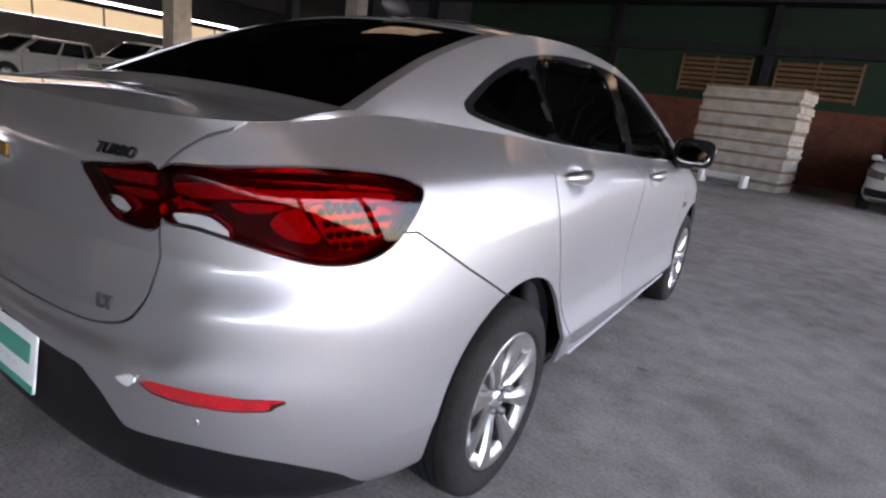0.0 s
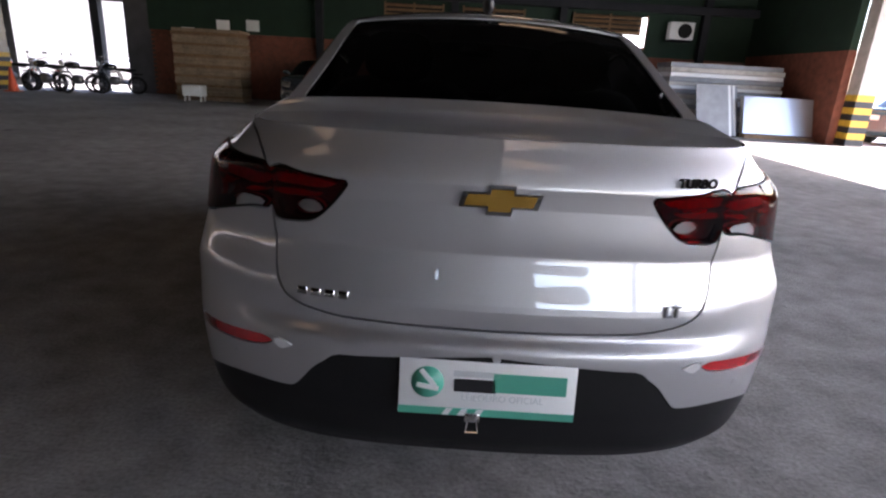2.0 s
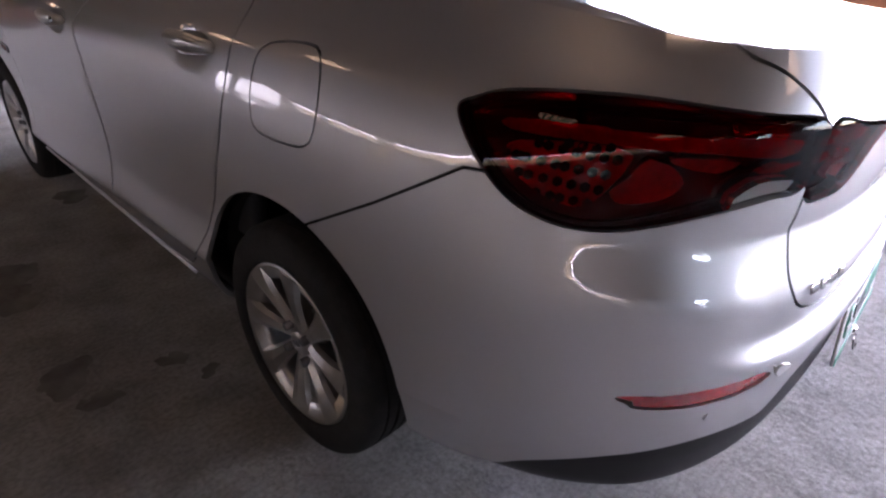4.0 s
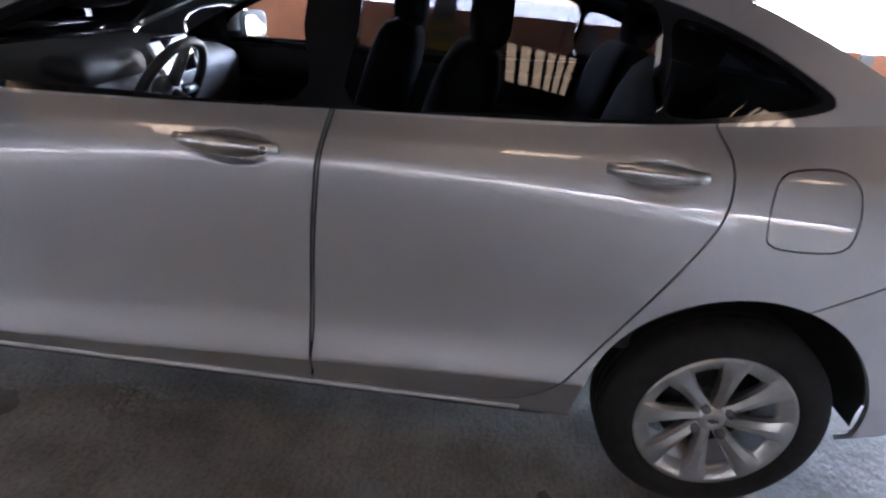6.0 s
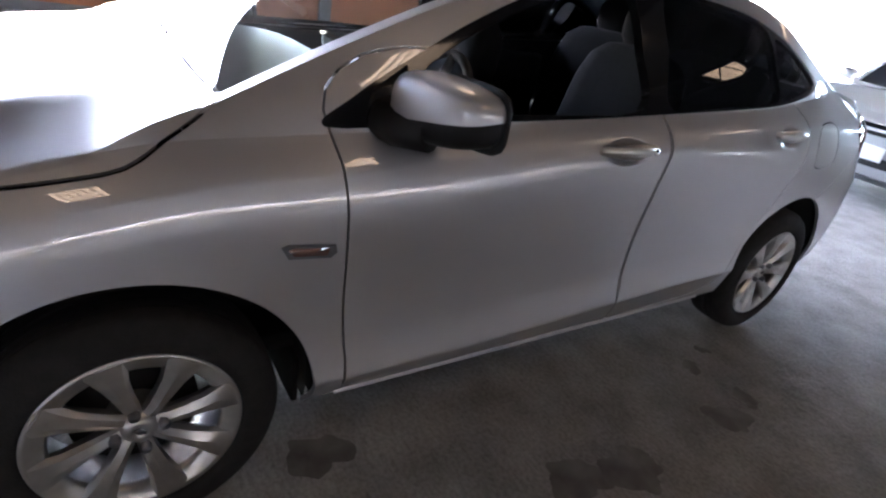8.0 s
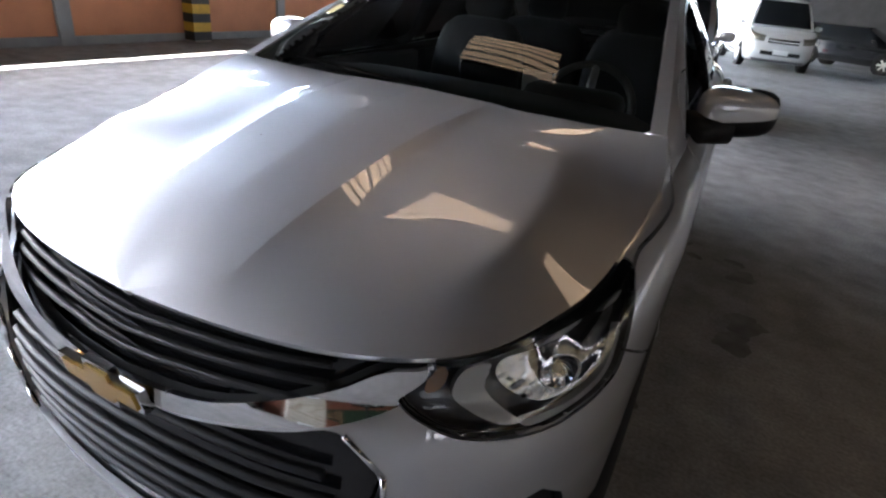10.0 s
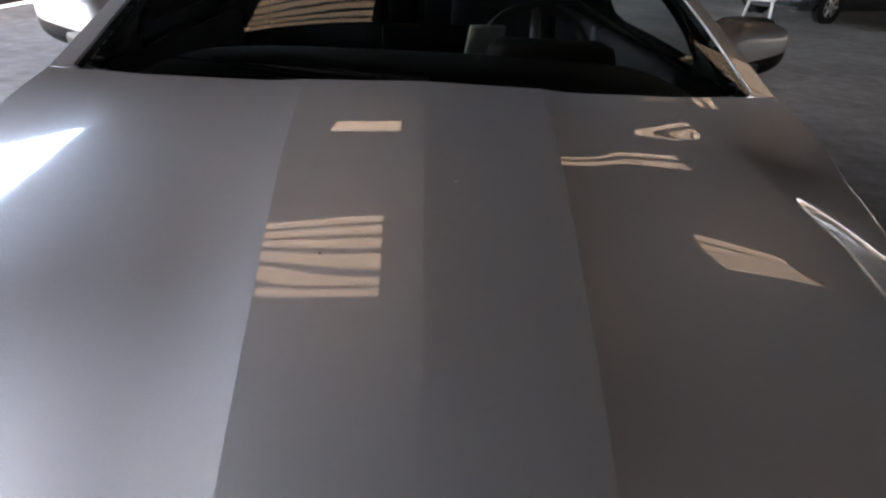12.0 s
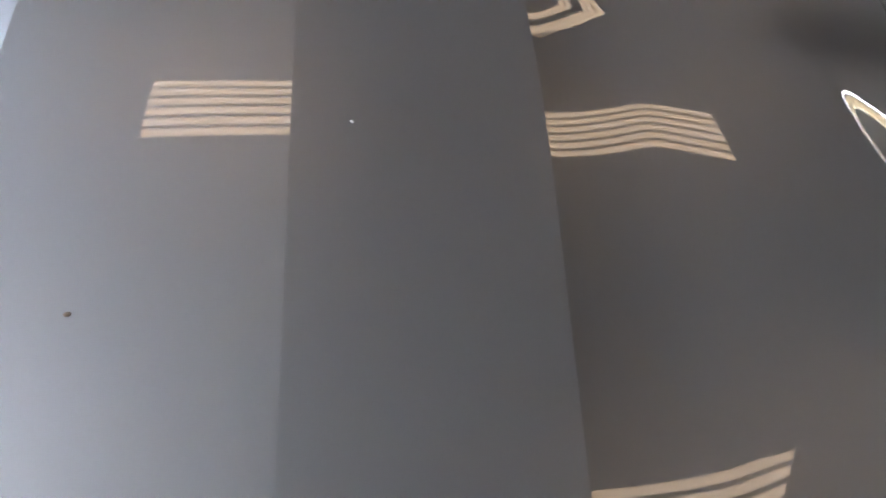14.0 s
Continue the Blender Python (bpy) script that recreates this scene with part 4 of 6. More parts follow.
# dark inner shell behind the panel gaps, open at the lamps and grilles
for mir in (False, True):
    inner = clip(HALF, np.where(HALF[2][:, 2] < .5, -1.0, 1.0))
    for yc in (0.0, 2.6):
        inner = clip(inner, np.hypot(inner[0][:, 1] - yc, inner[0][:, 2] - ARCH_Z) - ARCH_R - .012, keep_inside=False)
    for view, outline in (("nose", HEADLAMP), ("tail", TAIL_OUT), ("tail", TAIL_IN), ("nose", UPPER_GRILLE), ("nose", LOWER_GRILLE), ("nose", FOG)):
        inner = clip(inner, field(inner, view, outline) + .006, keep_inside=False)
    skin("inner_shell", inner, GAP, sedan, "", -.022, mirror=mir, flange=0.0)


# ---- the sedan's wheels and fittings ----
BAND_FLAT = band.reshape(-1, 3)
ALL_V = HALF[0]


def skin_x(y, z):
    """Half width of the skin at a place of the side view."""
    k = np.argmin(np.hypot(BAND_FLAT[:, 1] - y, BAND_FLAT[:, 2] - z) + (BAND_FLAT[:, 0] < .3) * 9)
    return float(BAND_FLAT[k, 0])


def skin_y(x, z, nose=False):
    sel = BAND_FLAT[:, 1] > 2.8 if nose else BAND_FLAT[:, 1] < -.3
    d = np.hypot(BAND_FLAT[:, 0] - abs(x), BAND_FLAT[:, 2] - z) + (~sel) * 9
    return float(BAND_FLAT[np.argmin(d), 1])


def blob(bm, size, at, power=2.6, seg=20, turn=None):
    """A rounded lump: a sphere pressed towards a box."""
    r = bmesh.ops.create_uvsphere(bm, u_segments=seg, v_segments=seg // 2 + 2, radius=1.0)
    for v in r["verts"]:
        c = v.co
        n = (abs(c.x) ** power + abs(c.y) ** power + abs(c.z) ** power) ** (1 / power)
        p = Vector((c.x / n * size[0] / 2, c.y / n * size[1] / 2, c.z / n * size[2] / 2))
        v.co = (turn @ p if turn is not None else p) + Vector(at)
    return r["verts"]


def build_wheel(name, parent, at):
    """One alloy wheel whose outer face looks along -x."""
    bm = bmesh.new()
    lathe(bm, [(.085, .203), (-.040, .195), (-.052, .172), (-.064, .168), (-.078, .176), (-.087, .205), (-.093, .2135), (-.083, .218), (.085, .218)], seg=64)
    rim = part(name, bm, ALLOY, parent, "silver eight-spoke alloy wheel")
    rim.matrix_basis = at
    bm = bmesh.new()
    prof = [(-.070, .213), (-.088, .217), (-.097, .228), (-.100, .248), (-.096, .272), (-.086, .296), (-.070, .3055), (-.050, .3085), (-.049, .303), (-.043, .303), (-.042, .3095), (-.020, .3105), (-.019, .304), (-.012, .304), (-.011, .3105), (.011, .3105), (.012, .304), (.019, .304), (.020, .3105), (.042, .3095), (.043, .303), (.049, .303), (.05, .3085), (.07, .3055), (.09, .285), (.095, .24), (.08, .213)]
    lathe(bm, prof, seg=72)
    tyre = part("tyre", bm, RUBBER, rim, "worn black rubber tyre", sharp=40)
    bm = bmesh.new()
    lathe(bm, [(-.008, .02), (-.008, .135), (.05, .135), (.05, .02)], seg=40)
    part("brake", bm, BRAKE, rim, "dark brake drum behind the spokes")
    for k in range(8):
        a = 2 * math.pi * k / 8 + .12
        bm = bmesh.new()
        rows = []
        for r, wd, tw, dep in ((.030, .036, 0, -.064), (.065, .038, .003, -.073), (.105, .046, .008, -.080), (.145, .058, .014, -.086), (.178, .080, .019, -.089), (.206, .100, .022, -.089)):
            row = []
            for off, lift in ((-.5, .012), (-.36, .0), (.05, -.005), (.42, .004), (.5, .018)):
                row.append(bm.verts.new((dep + lift, off * wd + tw, r)))
            row += [bm.verts.new((dep + .040, .3 * wd + tw, r)), bm.verts.new((dep + .040, -.3 * wd + tw, r))]
            rows.append(row)
        for p, q in zip(rows, rows[1:]):
            for i in range(7):
                bm.faces.new((p[i], p[(i + 1) % 7], q[(i + 1) % 7], q[i]))
        bm.faces.new(rows[0]), bm.faces.new(rows[-1])
        for v in bm.verts:
            v.co = Matrix.Rotation(a, 3, "X") @ v.co
        part("spoke", bm, ALLOY, rim, sharp=28)
    bm = bmesh.new()
    lathe(bm, [(-.060, .0), (-.078, .012), (-.078, .026), (-.070, .036), (-.055, .046), (-.03, .062), (.02, .065)], seg=36)
    part("hub", bm, ALLOY, rim, "silver hub")
    for k in range(4):
        a = 2 * math.pi * (k + .5) / 4 + .12
        bm = bmesh.new()
        tube(bm, (-.088, .05 * math.cos(a), .05 * math.sin(a)), (-.02, .05 * math.cos(a), .05 * math.sin(a)), .0125, seg=6)
        part("lug_nut", bm, STEEL, rim, "dark steel lug nut")
    bm = bmesh.new()
    prism(bm, [(-.014, -.003), (-.006, -.003), (-.006, -.006), (.006, -.006), (.006, -.003), (.014, -.003), (.014, .003), (.006, .003), (.006, .006), (-.006, .006), (-.006, .003), (-.014, .003)], .004, "YZ", (-.079, 0, 0))
    part("cap_badge", bm, STEEL, rim)
    return rim


def copy_part(ob, m):
    """A copy of a part with its pieces, at the pose m."""
    twin = ob.copy()
    scene.collection.objects.link(twin)
    twin.matrix_basis = m
    for c in ob.children:
        o = c.copy()
        scene.collection.objects.link(o)
        o.parent = twin
    return twin


first = build_wheel("wheel", sedan, Matrix.Translation((-.752, 0, .3105)))
copy_part(first, Matrix.Translation((-.752, 2.6, .3105)) @ Matrix.Rotation(.5, 4, "X"))
copy_part(first, Matrix.Translation((.752, 0, .3105)) @ Matrix.Rotation(math.pi, 4, "Z") @ Matrix.Rotation(.3, 4, "X"))
copy_part(first, Matrix.Translation((.752, 2.6, .3105)) @ Matrix.Rotation(math.pi, 4, "Z") @ Matrix.Rotation(.9, 4, "X"))

for yc in (0.0, 2.6):
    for s in (-1, 1):
        bm = bmesh.new()
        n = 28
        rings = []
        for x in (.80, .52):
            end = 1.0 if yc == 0 else 1.06
            arc = [math.pi * (-.06 + (end + .06) * k / n) for k in range(n + 1)]
            rings.append([bm.verts.new((s * min(x, .785 if math.sin(g) < .2 else x), yc + (ARCH_R + .006) * math.cos(g), ARCH_Z + (ARCH_R + .006) * math.sin(g))) for g in arc])
        for k in range(n):
            bm.faces.new((rings[0][k], rings[0][k + 1], rings[1][k + 1], rings[1][k]))
        bm.faces.new(rings[1])
        part("arch_liner", bm, GAP, sedan, "black wheel arch liner")
# added black plates hide the sunlit floor that would show through the wheel arches
for s in (-1, 1):
    for y in (2.215, 2.985, .395):
        part("splash_guard", boxed((.37, .02, .15), (s * .545, y, .255), .006), GAP, sedan, "added black plate hiding bright floor under the car")
bm = boxed((1.0, 3.9, .15), (0, 1.25, .245), .03)
box(bm, (1.5, 1.75, .13), (0, 1.3, .25), .02)
part("underbody", bm, GAP, sedan, "black underbody")

for s in (-1, 1):
    for y0, y1, z0 in ((1.175, 1.415, .942), (.21, .438, .974)):
        ym, x0 = (y0 + y1) / 2, skin_x(y0 - .03, z0)
        door = sedan
        bm = bmesh.new()
        L = y1 - y0
        rows = []
        for k in range(13):
            t = k / 12
            yy = y0 + L * t
            out = .002 + .026 * math.sin(math.pi * min(max(t, .02), .98)) ** .6
            hh = .013 + .012 * math.sin(math.pi * t)
            rows.append([bm.verts.new((s * (x0 + out + dx), yy, z0 + .006 + dz)) for dx, dz in ((-.002, hh), (.009, hh * .62), (.013, hh * .1), (.008, -hh * .6), (-.004, -hh), (-.012, 0))])
        for p, q in zip(rows, rows[1:]):
            for i in range(6):
                bm.faces.new((p[i], p[(i + 1) % 6], q[(i + 1) % 6], q[i]))
        bm.faces.new(rows[0]), bm.faces.new(rows[-1])
        grip = part("door_handle", bm, ALLOY, door, "satin silver door handle")
        if s < 0 and y0 > 1:
            bm = bmesh.new()
            tube(bm, (s * (x0 + .02), y0 + .028, z0 + .006), (s * (x0 + .034), y0 + .028, z0 + .006), .009, seg=16)
            part("lock", bm, CHROME, grip, "chrome key lock")
    # fender badge
    x0 = skin_x(2.245, .735)
    bm = prism(bmesh.new(), [(-.055, .012), (.05, .022), (.066, .016), (.05, -.012), (-.045, -.02), (-.06, -.008)], .008, "YZ", (s * (x0 + .002), 2.245, .735))
    bd = part("fender_badge", bm, STEEL, sedan, "dark framed fender repeater", sharp=30)
    bm = prism(bmesh.new(), [(-.042, .006), (.042, .014), (.052, .009), (.038, -.006), (-.036, -.012)], .009, "YZ", (s * (x0 + .003), 2.245, .735))
    part("repeater_lens", bm, material("amber_lens", (.17, .09, .07), rough=.15, coat=1) if s < 0 else STEEL, bd, "dull amber lens")
    # mirror
    bm = bmesh.new()
    vs = blob(bm, (.232, .150, .158), (s * .887, 1.99, 1.050), 3.4, 34)
    for v in vs:
        if v.co.y < 1.945:
            v.co.y = 1.945 - .1 * (1.945 - v.co.y)
        t = (abs(v.co.x) - .80) / .178
        v.co.z = 1.052 + (v.co.z - 1.052) * (1.02 - .22 * t) + .004 * t
        v.co.y = 1.985 + (v.co.y - 1.985) * (1.1 - .2 * t) - .05 * t
    bm.normal_update()
    seam, tilt = Vector((s * .80, 0, 1.030)), Vector((-.12 * s, .12, 1)).normalized()
    seam.y = 1.985
    bmesh.ops.bisect_plane(bm, geom=bm.verts[:] + bm.edges[:] + bm.faces[:], plane_co=seam, plane_no=tilt)
    low = [f for f in bm.faces if (f.calc_center_median() - seam).dot(tilt) < 0]
    geo = bmesh.ops.split(bm, geom=low)
    cap_bm, base_bm = bm, bmesh.new()
    remap = {}
    for f in [g for g in geo["geom"] if isinstance(g, bmesh.types.BMFace)]:
        base_bm.faces.new([remap.setdefault(v, base_bm.verts.new(v.co)) for v in f.verts])
    bmesh.ops.delete(bm, geom=[g for g in geo["geom"] if isinstance(g, bmesh.types.BMFace)], context="FACES")
    mir_cap = part("door_mirror", bm, SILVER, sedan, "silver door mirror cap over a black base")
    tube(base_bm, (s * .755, 2.05, .995), (s * .88, 2.0, 1.005), .055, .045, 14)
    part("mirror_base", base_bm, BLACK_PLASTIC, mir_cap, "black mirror base")
    bm = bmesh.new()
    blob(bm, (.226, .012, .150), (s * .893, 1.914, 1.052), 4, 24, Euler((-.05, 0, -.22 * s)).to_matrix())
    part("mirror_surround", bm, BLACK_PLASTIC, mir_cap, "black mirror surround")
    bm = bmesh.new()
    blob(bm, (.182, .006, .114), (s * .894, 1.906, 1.052), 4, 24, Euler((-.14, 0, -.16 * s)).to_matrix())
    part("mirror_glass", bm, CHROME, mir_cap, "mirror glass")
    bm = prism(bmesh.new(), [(2.19, .985), (1.99, .992), (1.99, 1.115), (2.1, 1.05)], .012, "YZ", (0, 0, 0))
    for v in bm.verts:
        v.co.x += s * (.755 - .30 * (v.co.z - 1.0))
    part("sail_panel", bm, BLACK_PLASTIC, sedan, "black triangular sail panel")
    # sill strip
    bm = bmesh.new()
    for k in range(24):
        y = .53 + 1.62 * k / 23
        x = skin_x(y, .285)
        bm.verts.new((s * (x + .004), y, .292)), bm.verts.new((s * (x + .010), y, .285)), bm.verts.new((s * (x + .002), y, .276))
    bm.verts.ensure_lookup_table()
    for k in range(23):
        for j in range(2):
            bm.faces.new([bm.verts[i] for i in (3 * k + j, 3 * k + j + 1, 3 * k + j + 4, 3 * k + j + 3)])
    part("sill_strip", bm, SILVER, sedan)
    # parking sensors
    for x, z in ((.02, .602),) * (s > 0) + ((.60, .53),):
        bm = bmesh.new()
        y = skin_y(x, z)
        lathe(bm, [(.002, .0), (-.001, .0), (-.001, .0088), (.0015, .0096), (.004, .0096)], "Y", 20, (s * x, y, z))
        part("parking_sensor", bm, SILVER, sedan, "flush silver parking sensor", sharp=30)
    # wiper
    bm = bmesh.new()
    tube(bm, (s * .05 - .12, 2.415, 1.004), (s * .05 + .34, 2.372, 1.030), .007, .004, 8)
    tube(bm, (s * .05 + .04, 2.392, 1.028), (s * .05 + .48, 2.352, 1.042), .004, .003, 8)
    part("wiper", bm, BLACK_PLASTIC, sedan, "black windscreen wiper")

bm = boxed((1.20, .09, .02), (0, 2.41, .992), .006)
part("cowl", bm, BLACK_PLASTIC, sedan, "black plastic cowl")
bm = bmesh.new()
blob(bm, (.045, .17, .075), (0, .33, 1.475), 2.0, 16)
part("roof_antenna", bm, BLACK_PLASTIC, sedan, "black shark fin antenna")


def bowtie(width, height, depth, at, lean, parent):
    w2, h2, a = width / 2, height / 2, width * .17
    pts = [(-w2, -h2 * .52), (-a, -h2 * .52), (-a, -h2), (a * .8, -h2), (a * .9, -h2 * .52), (w2 * .9, -h2 * .52), (w2, h2 * .52), (a, h2 * .52), (a, h2), (-a * .8, h2), (-a * .9, h2 * .52), (-w2 * .9, h2 * .52)]
    rim = prism(bmesh.new(), [(x * 1.06, z * 1.16) for x, z in pts], depth, "XZ")
    ob = part("maker_badge", rim, CHROME, parent, "chrome edged gold cross shaped badge", smooth=False)
    ob.matrix_basis = Matrix.Translation(at) @ Matrix.Rotation(lean, 4, "X")
    part("badge_fill", prism(bmesh.new(), [(x * .92, z * .84) for x, z in pts], depth * 1.5, "XZ"), GOLD, ob, "gold fill", smooth=False)


bowtie(.165, .056, .010, (0, skin_y(0, .957) - .004, .957), radians(2), sedan)
bowtie(.21, .072, .016, (0, skin_y(0, .635, True) + .016, .633), radians(-4), sedan)


def lettering(name, text, size, at, turn, mat, parent, depth=.0025, bold=0.0, slant=0.0):
    """Raised letters of the built-in font as a mesh."""
    cu = bpy.data.curves.new(name, "FONT")
    cu.body, cu.size, cu.extrude, cu.align_x = text, size, depth, "CENTER"
    cu.offset, cu.shear = bold, slant
    tmp = new(name, cu)
    me = bpy.data.meshes.new_from_object(tmp.evaluated_get(bpy.context.evaluated_depsgraph_get()))
    bpy.data.objects.remove(tmp)
    me.materials.append(mat)
    ob = new(name, me)
    ob.matrix_basis = Matrix.Translation(at) @ Euler(turn).to_matrix().to_4x4()
    ob.parent = parent
    return ob


def on_tail(x, z, out=.004):
    y = skin_y(x, z)
    dy = (skin_y(x + .04, z) - skin_y(x - .04, z)) / .08
    lean = (skin_y(x, z + .015) - skin_y(x, z - .015)) / .03
    return (x, y - out, z), (radians(90) - math.atan(lean), 0, math.atan(dy))


p0, r0 = on_tail(.415, 1.000, .006)
lettering("turbo_letters", "TURBO", .028, p0, r0, GLOSS_BLACK, sedan, bold=.0007, slant=.25)
p0, r0 = on_tail(.405, .712)
lettering("trim_letters", "LT", .036, p0, r0, STEEL, sedan, bold=.0008)
for k in range(4):
    p0, r0 = on_tail(-.425 + .032 * k, .722)
    bm = boxed((.024, .018, .004), (0, 0, 0), .002)
    ob = part("model_badge", bm, CHROME, sedan, "chrome badge bar")
    ob.matrix_basis = Matrix.Translation(p0) @ Euler(r0).to_matrix().to_4x4()

# dealer plate on the rear bumper
plate = part("dealer_plate", boxed((.40, .006, .132), (0, 0, 0), .0025), WHITE_PLATE, sedan, "white dealer plate with green print")
plate.matrix_basis = Matrix.Translation((.004, -.968, .527)) @ Matrix.Rotation(radians(-7), 4, "X")
for x, z, wd, h, mat in ((.095, .018, .165, .045, GREEN_PRINT), (-.028, .008, .095, .030, BLACK_PRINT), (-.025, .036, .105, .014, GREY_PRINT), (0, -.056, .398, .017, GREEN_PRINT)):
    part("print_bar", boxed((wd, .002, h), (x, -.0038, z), .0), mat, plate, smooth=False)
for k in range(3):
    part("print_stripe", prism(bmesh.new(), [(-.10 + .035 * k, -.064), (-.085 + .035 * k, -.064), (-.075 + .035 * k, -.048), (-.09 + .035 * k, -.048)], .0022, "XZ", (0, -.0042, 0)), WHITE_PLATE, plate, smooth=False)
lettering("print_letters", "LEILOEIRO OFICIAL", .0215, (.035, -.0036, -.027), (radians(90), 0, 0), GREY_PRINT, plate, .0006)
bm = bmesh.new()
tube(bm, (-.135, -.003, .012), (-.135, -.0048, .012), .037, seg=28)
part("print_disc", bm, GREEN_PRINT, plate, "green disc")
for a in (-.35, .35):
    part("disc_ribbon", boxed((.05, .002, .011), (-.135, -.0056, .012 + a * .03), .0, Euler((0, a + .5, 0)).to_matrix()), WHITE_PLATE, plate, smooth=False)
bm = boxed((.036, .012, .022), (-.03, -.006, -.066), .003)
tube(bm, (-.04, -.012, -.072), (-.044, -.016, -.098), .0022, seg=8), tube(bm, (-.02, -.012, -.072), (-.016, -.016, -.098), .0022, seg=8)
tube(bm, (-.044, -.016, -.098), (-.016, -.016, -.098), .0022, seg=8)
part("binder_clip", bm, CHROME, plate, "black and steel binder clip", sharp=30)
part("plate_recess", boxed((.44, .02, .17), (0, -.93, .525), .01), BLACK_PLASTIC, sedan)

# grille slats
for k in range(6):
    z = .345 + .045 * k
    bm = bmesh.new()
    xs = np.linspace(-.46 + .02 * abs(k - 3), .46 - .02 * abs(k - 3), 25)
    prev = None
    for x in xs:
        y = skin_y(x, z, True) - .030
        row = [bm.verts.new((x, y + dy, z + dz + .012 * math.cos(x * 3))) for dy, dz in ((.0, -.011), (.016, -.004), (.016, .004), (0, .009))]
        if prev:
            for i in range(4):
                bm.faces.new((prev[i], prev[(i + 1) % 4], row[(i + 1) % 4], row[i]))
        prev = row
    part("grille_slat", bm, BLACK_PLASTIC, sedan)
for k in range(3):
    bm = bmesh.new()
    prev = None
    for x in np.linspace(-.40, .40, 21):
        z = .683 + .030 * k + .05 * abs(x)
        y = skin_y(x, min(z, .77), True) - .022
        row = [bm.verts.new((x, y + dy, z + dz)) for dy, dz in ((.0, -.008), (.012, 0), (0, .008))]
        if prev:
            for i in range(3):
                bm.faces.new((prev[i], prev[(i + 1) % 3], row[(i + 1) % 3], row[i]))
        prev = row
    part("grille_slat", bm, BLACK_PLASTIC, sedan)
rimline = [(.46, .675), (.53, .61), (.535, .56), (.50, .45), (.45, .36), (.40, .325)]
for s in (-1, 1):
    bm = bmesh.new()
    line = []
    for sx, z in rimline:
        x = sx * .985
        line.append((s * x, skin_y(x, z, True) + .001, z))
    for a, b in zip(line, line[1:]):
        tube(bm, a, b, .006, seg=8)
    part("grille_frame", bm, CHROME, sedan, "chrome grille frame")
    bm = bmesh.new()
    x0 = .70
    y0 = skin_y(x0, .36, True) - .02
    lathe(bm, [(-.01, .0), (-.01, .03), (.02, .042), (.03, .038)], "Y", 24, (s * x0, y0, .365))
    part("fog_lamp", bm, BLACK_PLASTIC, sedan, "blank round fog lamp cover")

# ---- cabin ----
part("cabin_floor", boxed((1.36, 2.7, .05), (0, 1.0, .36), .01), GAP, sedan)
for s in (-1, 1):
    for y0, y1 in ((1.12, 2.15), (.25, 1.07)):
        bm = boxed((.05, y1 - y0, .52), (s * .745, (y0 + y1) / 2, .72), .02)
        box(bm, (.07, (y1 - y0) * .7, .05), (s * .70, (y0 + y1) / 2, .80), .02)
        part("door_card", bm, DASH, sedan, "dark door trim")
bm = bmesh.new()
vs = blob(bm, (1.38, .52, .30), (0, 2.10, .86), 5, 40)
for v in vs:
    v.co.z += .05 * (v.co.y - 2.10)
dash = part("dashboard", bm, DASH, sedan, "dark grey dashboard with green tinted glare")
bm = boxed((.24, .02, .13), (0, 1.86, 1.00), .01, Euler((radians(-15), 0, 0)).to_matrix())
part("screen", bm, GLOSS_BLACK, dash, "black centre screen")
bm = boxed((.36, .14, .10), (-.36, 1.92, .99), .04)
part("binnacle", bm, DASH, dash, "instrument hood")
part("note_pad", boxed((.11, .012, .15), (-.18, 1.80, .99), .004, Euler((radians(-25), 0, radians(12))).to_matrix()), PLASTIC_WHITE, dash, "white paper card")
bm = bmesh.new()
R = Matrix.Translation((-.36, 1.70, .93)) @ Matrix.Rotation(radians(-64), 4, "X")
n, m = 40, 10
rings = [[bm.verts.new(R @ Vector(((.182 + .015 * math.cos(b)) * math.cos(a), (.182 + .015 * math.cos(b)) * math.sin(a), .015 * math.sin(b)))) for b in [2 * math.pi * j / m for j in range(m)]] for a in [2 * math.pi * i / n for i in range(n)]]
for i in range(n):
    for j in range(m):
        bm.faces.new((rings[i][j], rings[(i + 1) % n][j], rings[(i + 1) % n][(j + 1) % m], rings[i][(j + 1) % m]))
wheel_rim = part("steering_wheel", bm, DASH, sedan, "dark three-spoke steering wheel")
bm = bmesh.new()
for a in (0, math.pi, -math.pi / 2):
    tube(bm, R @ Vector((.04 * math.cos(a), .04 * math.sin(a), 0)), R @ Vector((.178 * math.cos(a), .178 * math.sin(a), 0)), .02, .014, 10)
blob(bm, (.12, .06, .11), R @ Vector((0, 0, .005)), 3, 16)
tube(bm, R @ Vector((0, 0, 0)), R @ Vector((0, 0, -.25)), .03, seg=12)
part("steering_hub", bm, STEEL, wheel_rim, "grey steering wheel hub")


def seat(x, y, parent, width=.50, head=True):
    bm = bmesh.new()
    blob(bm, (width, .54, .20), (x, y + .22, .53), 4, 24)
    base = part("seat", bm, FABRIC, parent, "dark grey fabric seat")
    bm = bmesh.new()
    blob(bm, (width * .96, .20, .66), (x, y - .10, .86), 4, 24, Euler((radians(14), 0, 0)).to_matrix())
    part("backrest", bm, FABRIC, base)
    if head:
        bm = bmesh.new()
        blob(bm, (.26, .12, .18), (x, y - .20, 1.255), 3.2, 18)
        tube(bm, (x - .05, y - .19, 1.12), (x - .05, y - .20, 1.22), .007, seg=8), tube(bm, (x + .05, y - .19, 1.12), (x + .05, y - .20, 1.22), .007, seg=8)
        part("headrest", bm, FABRIC, base)


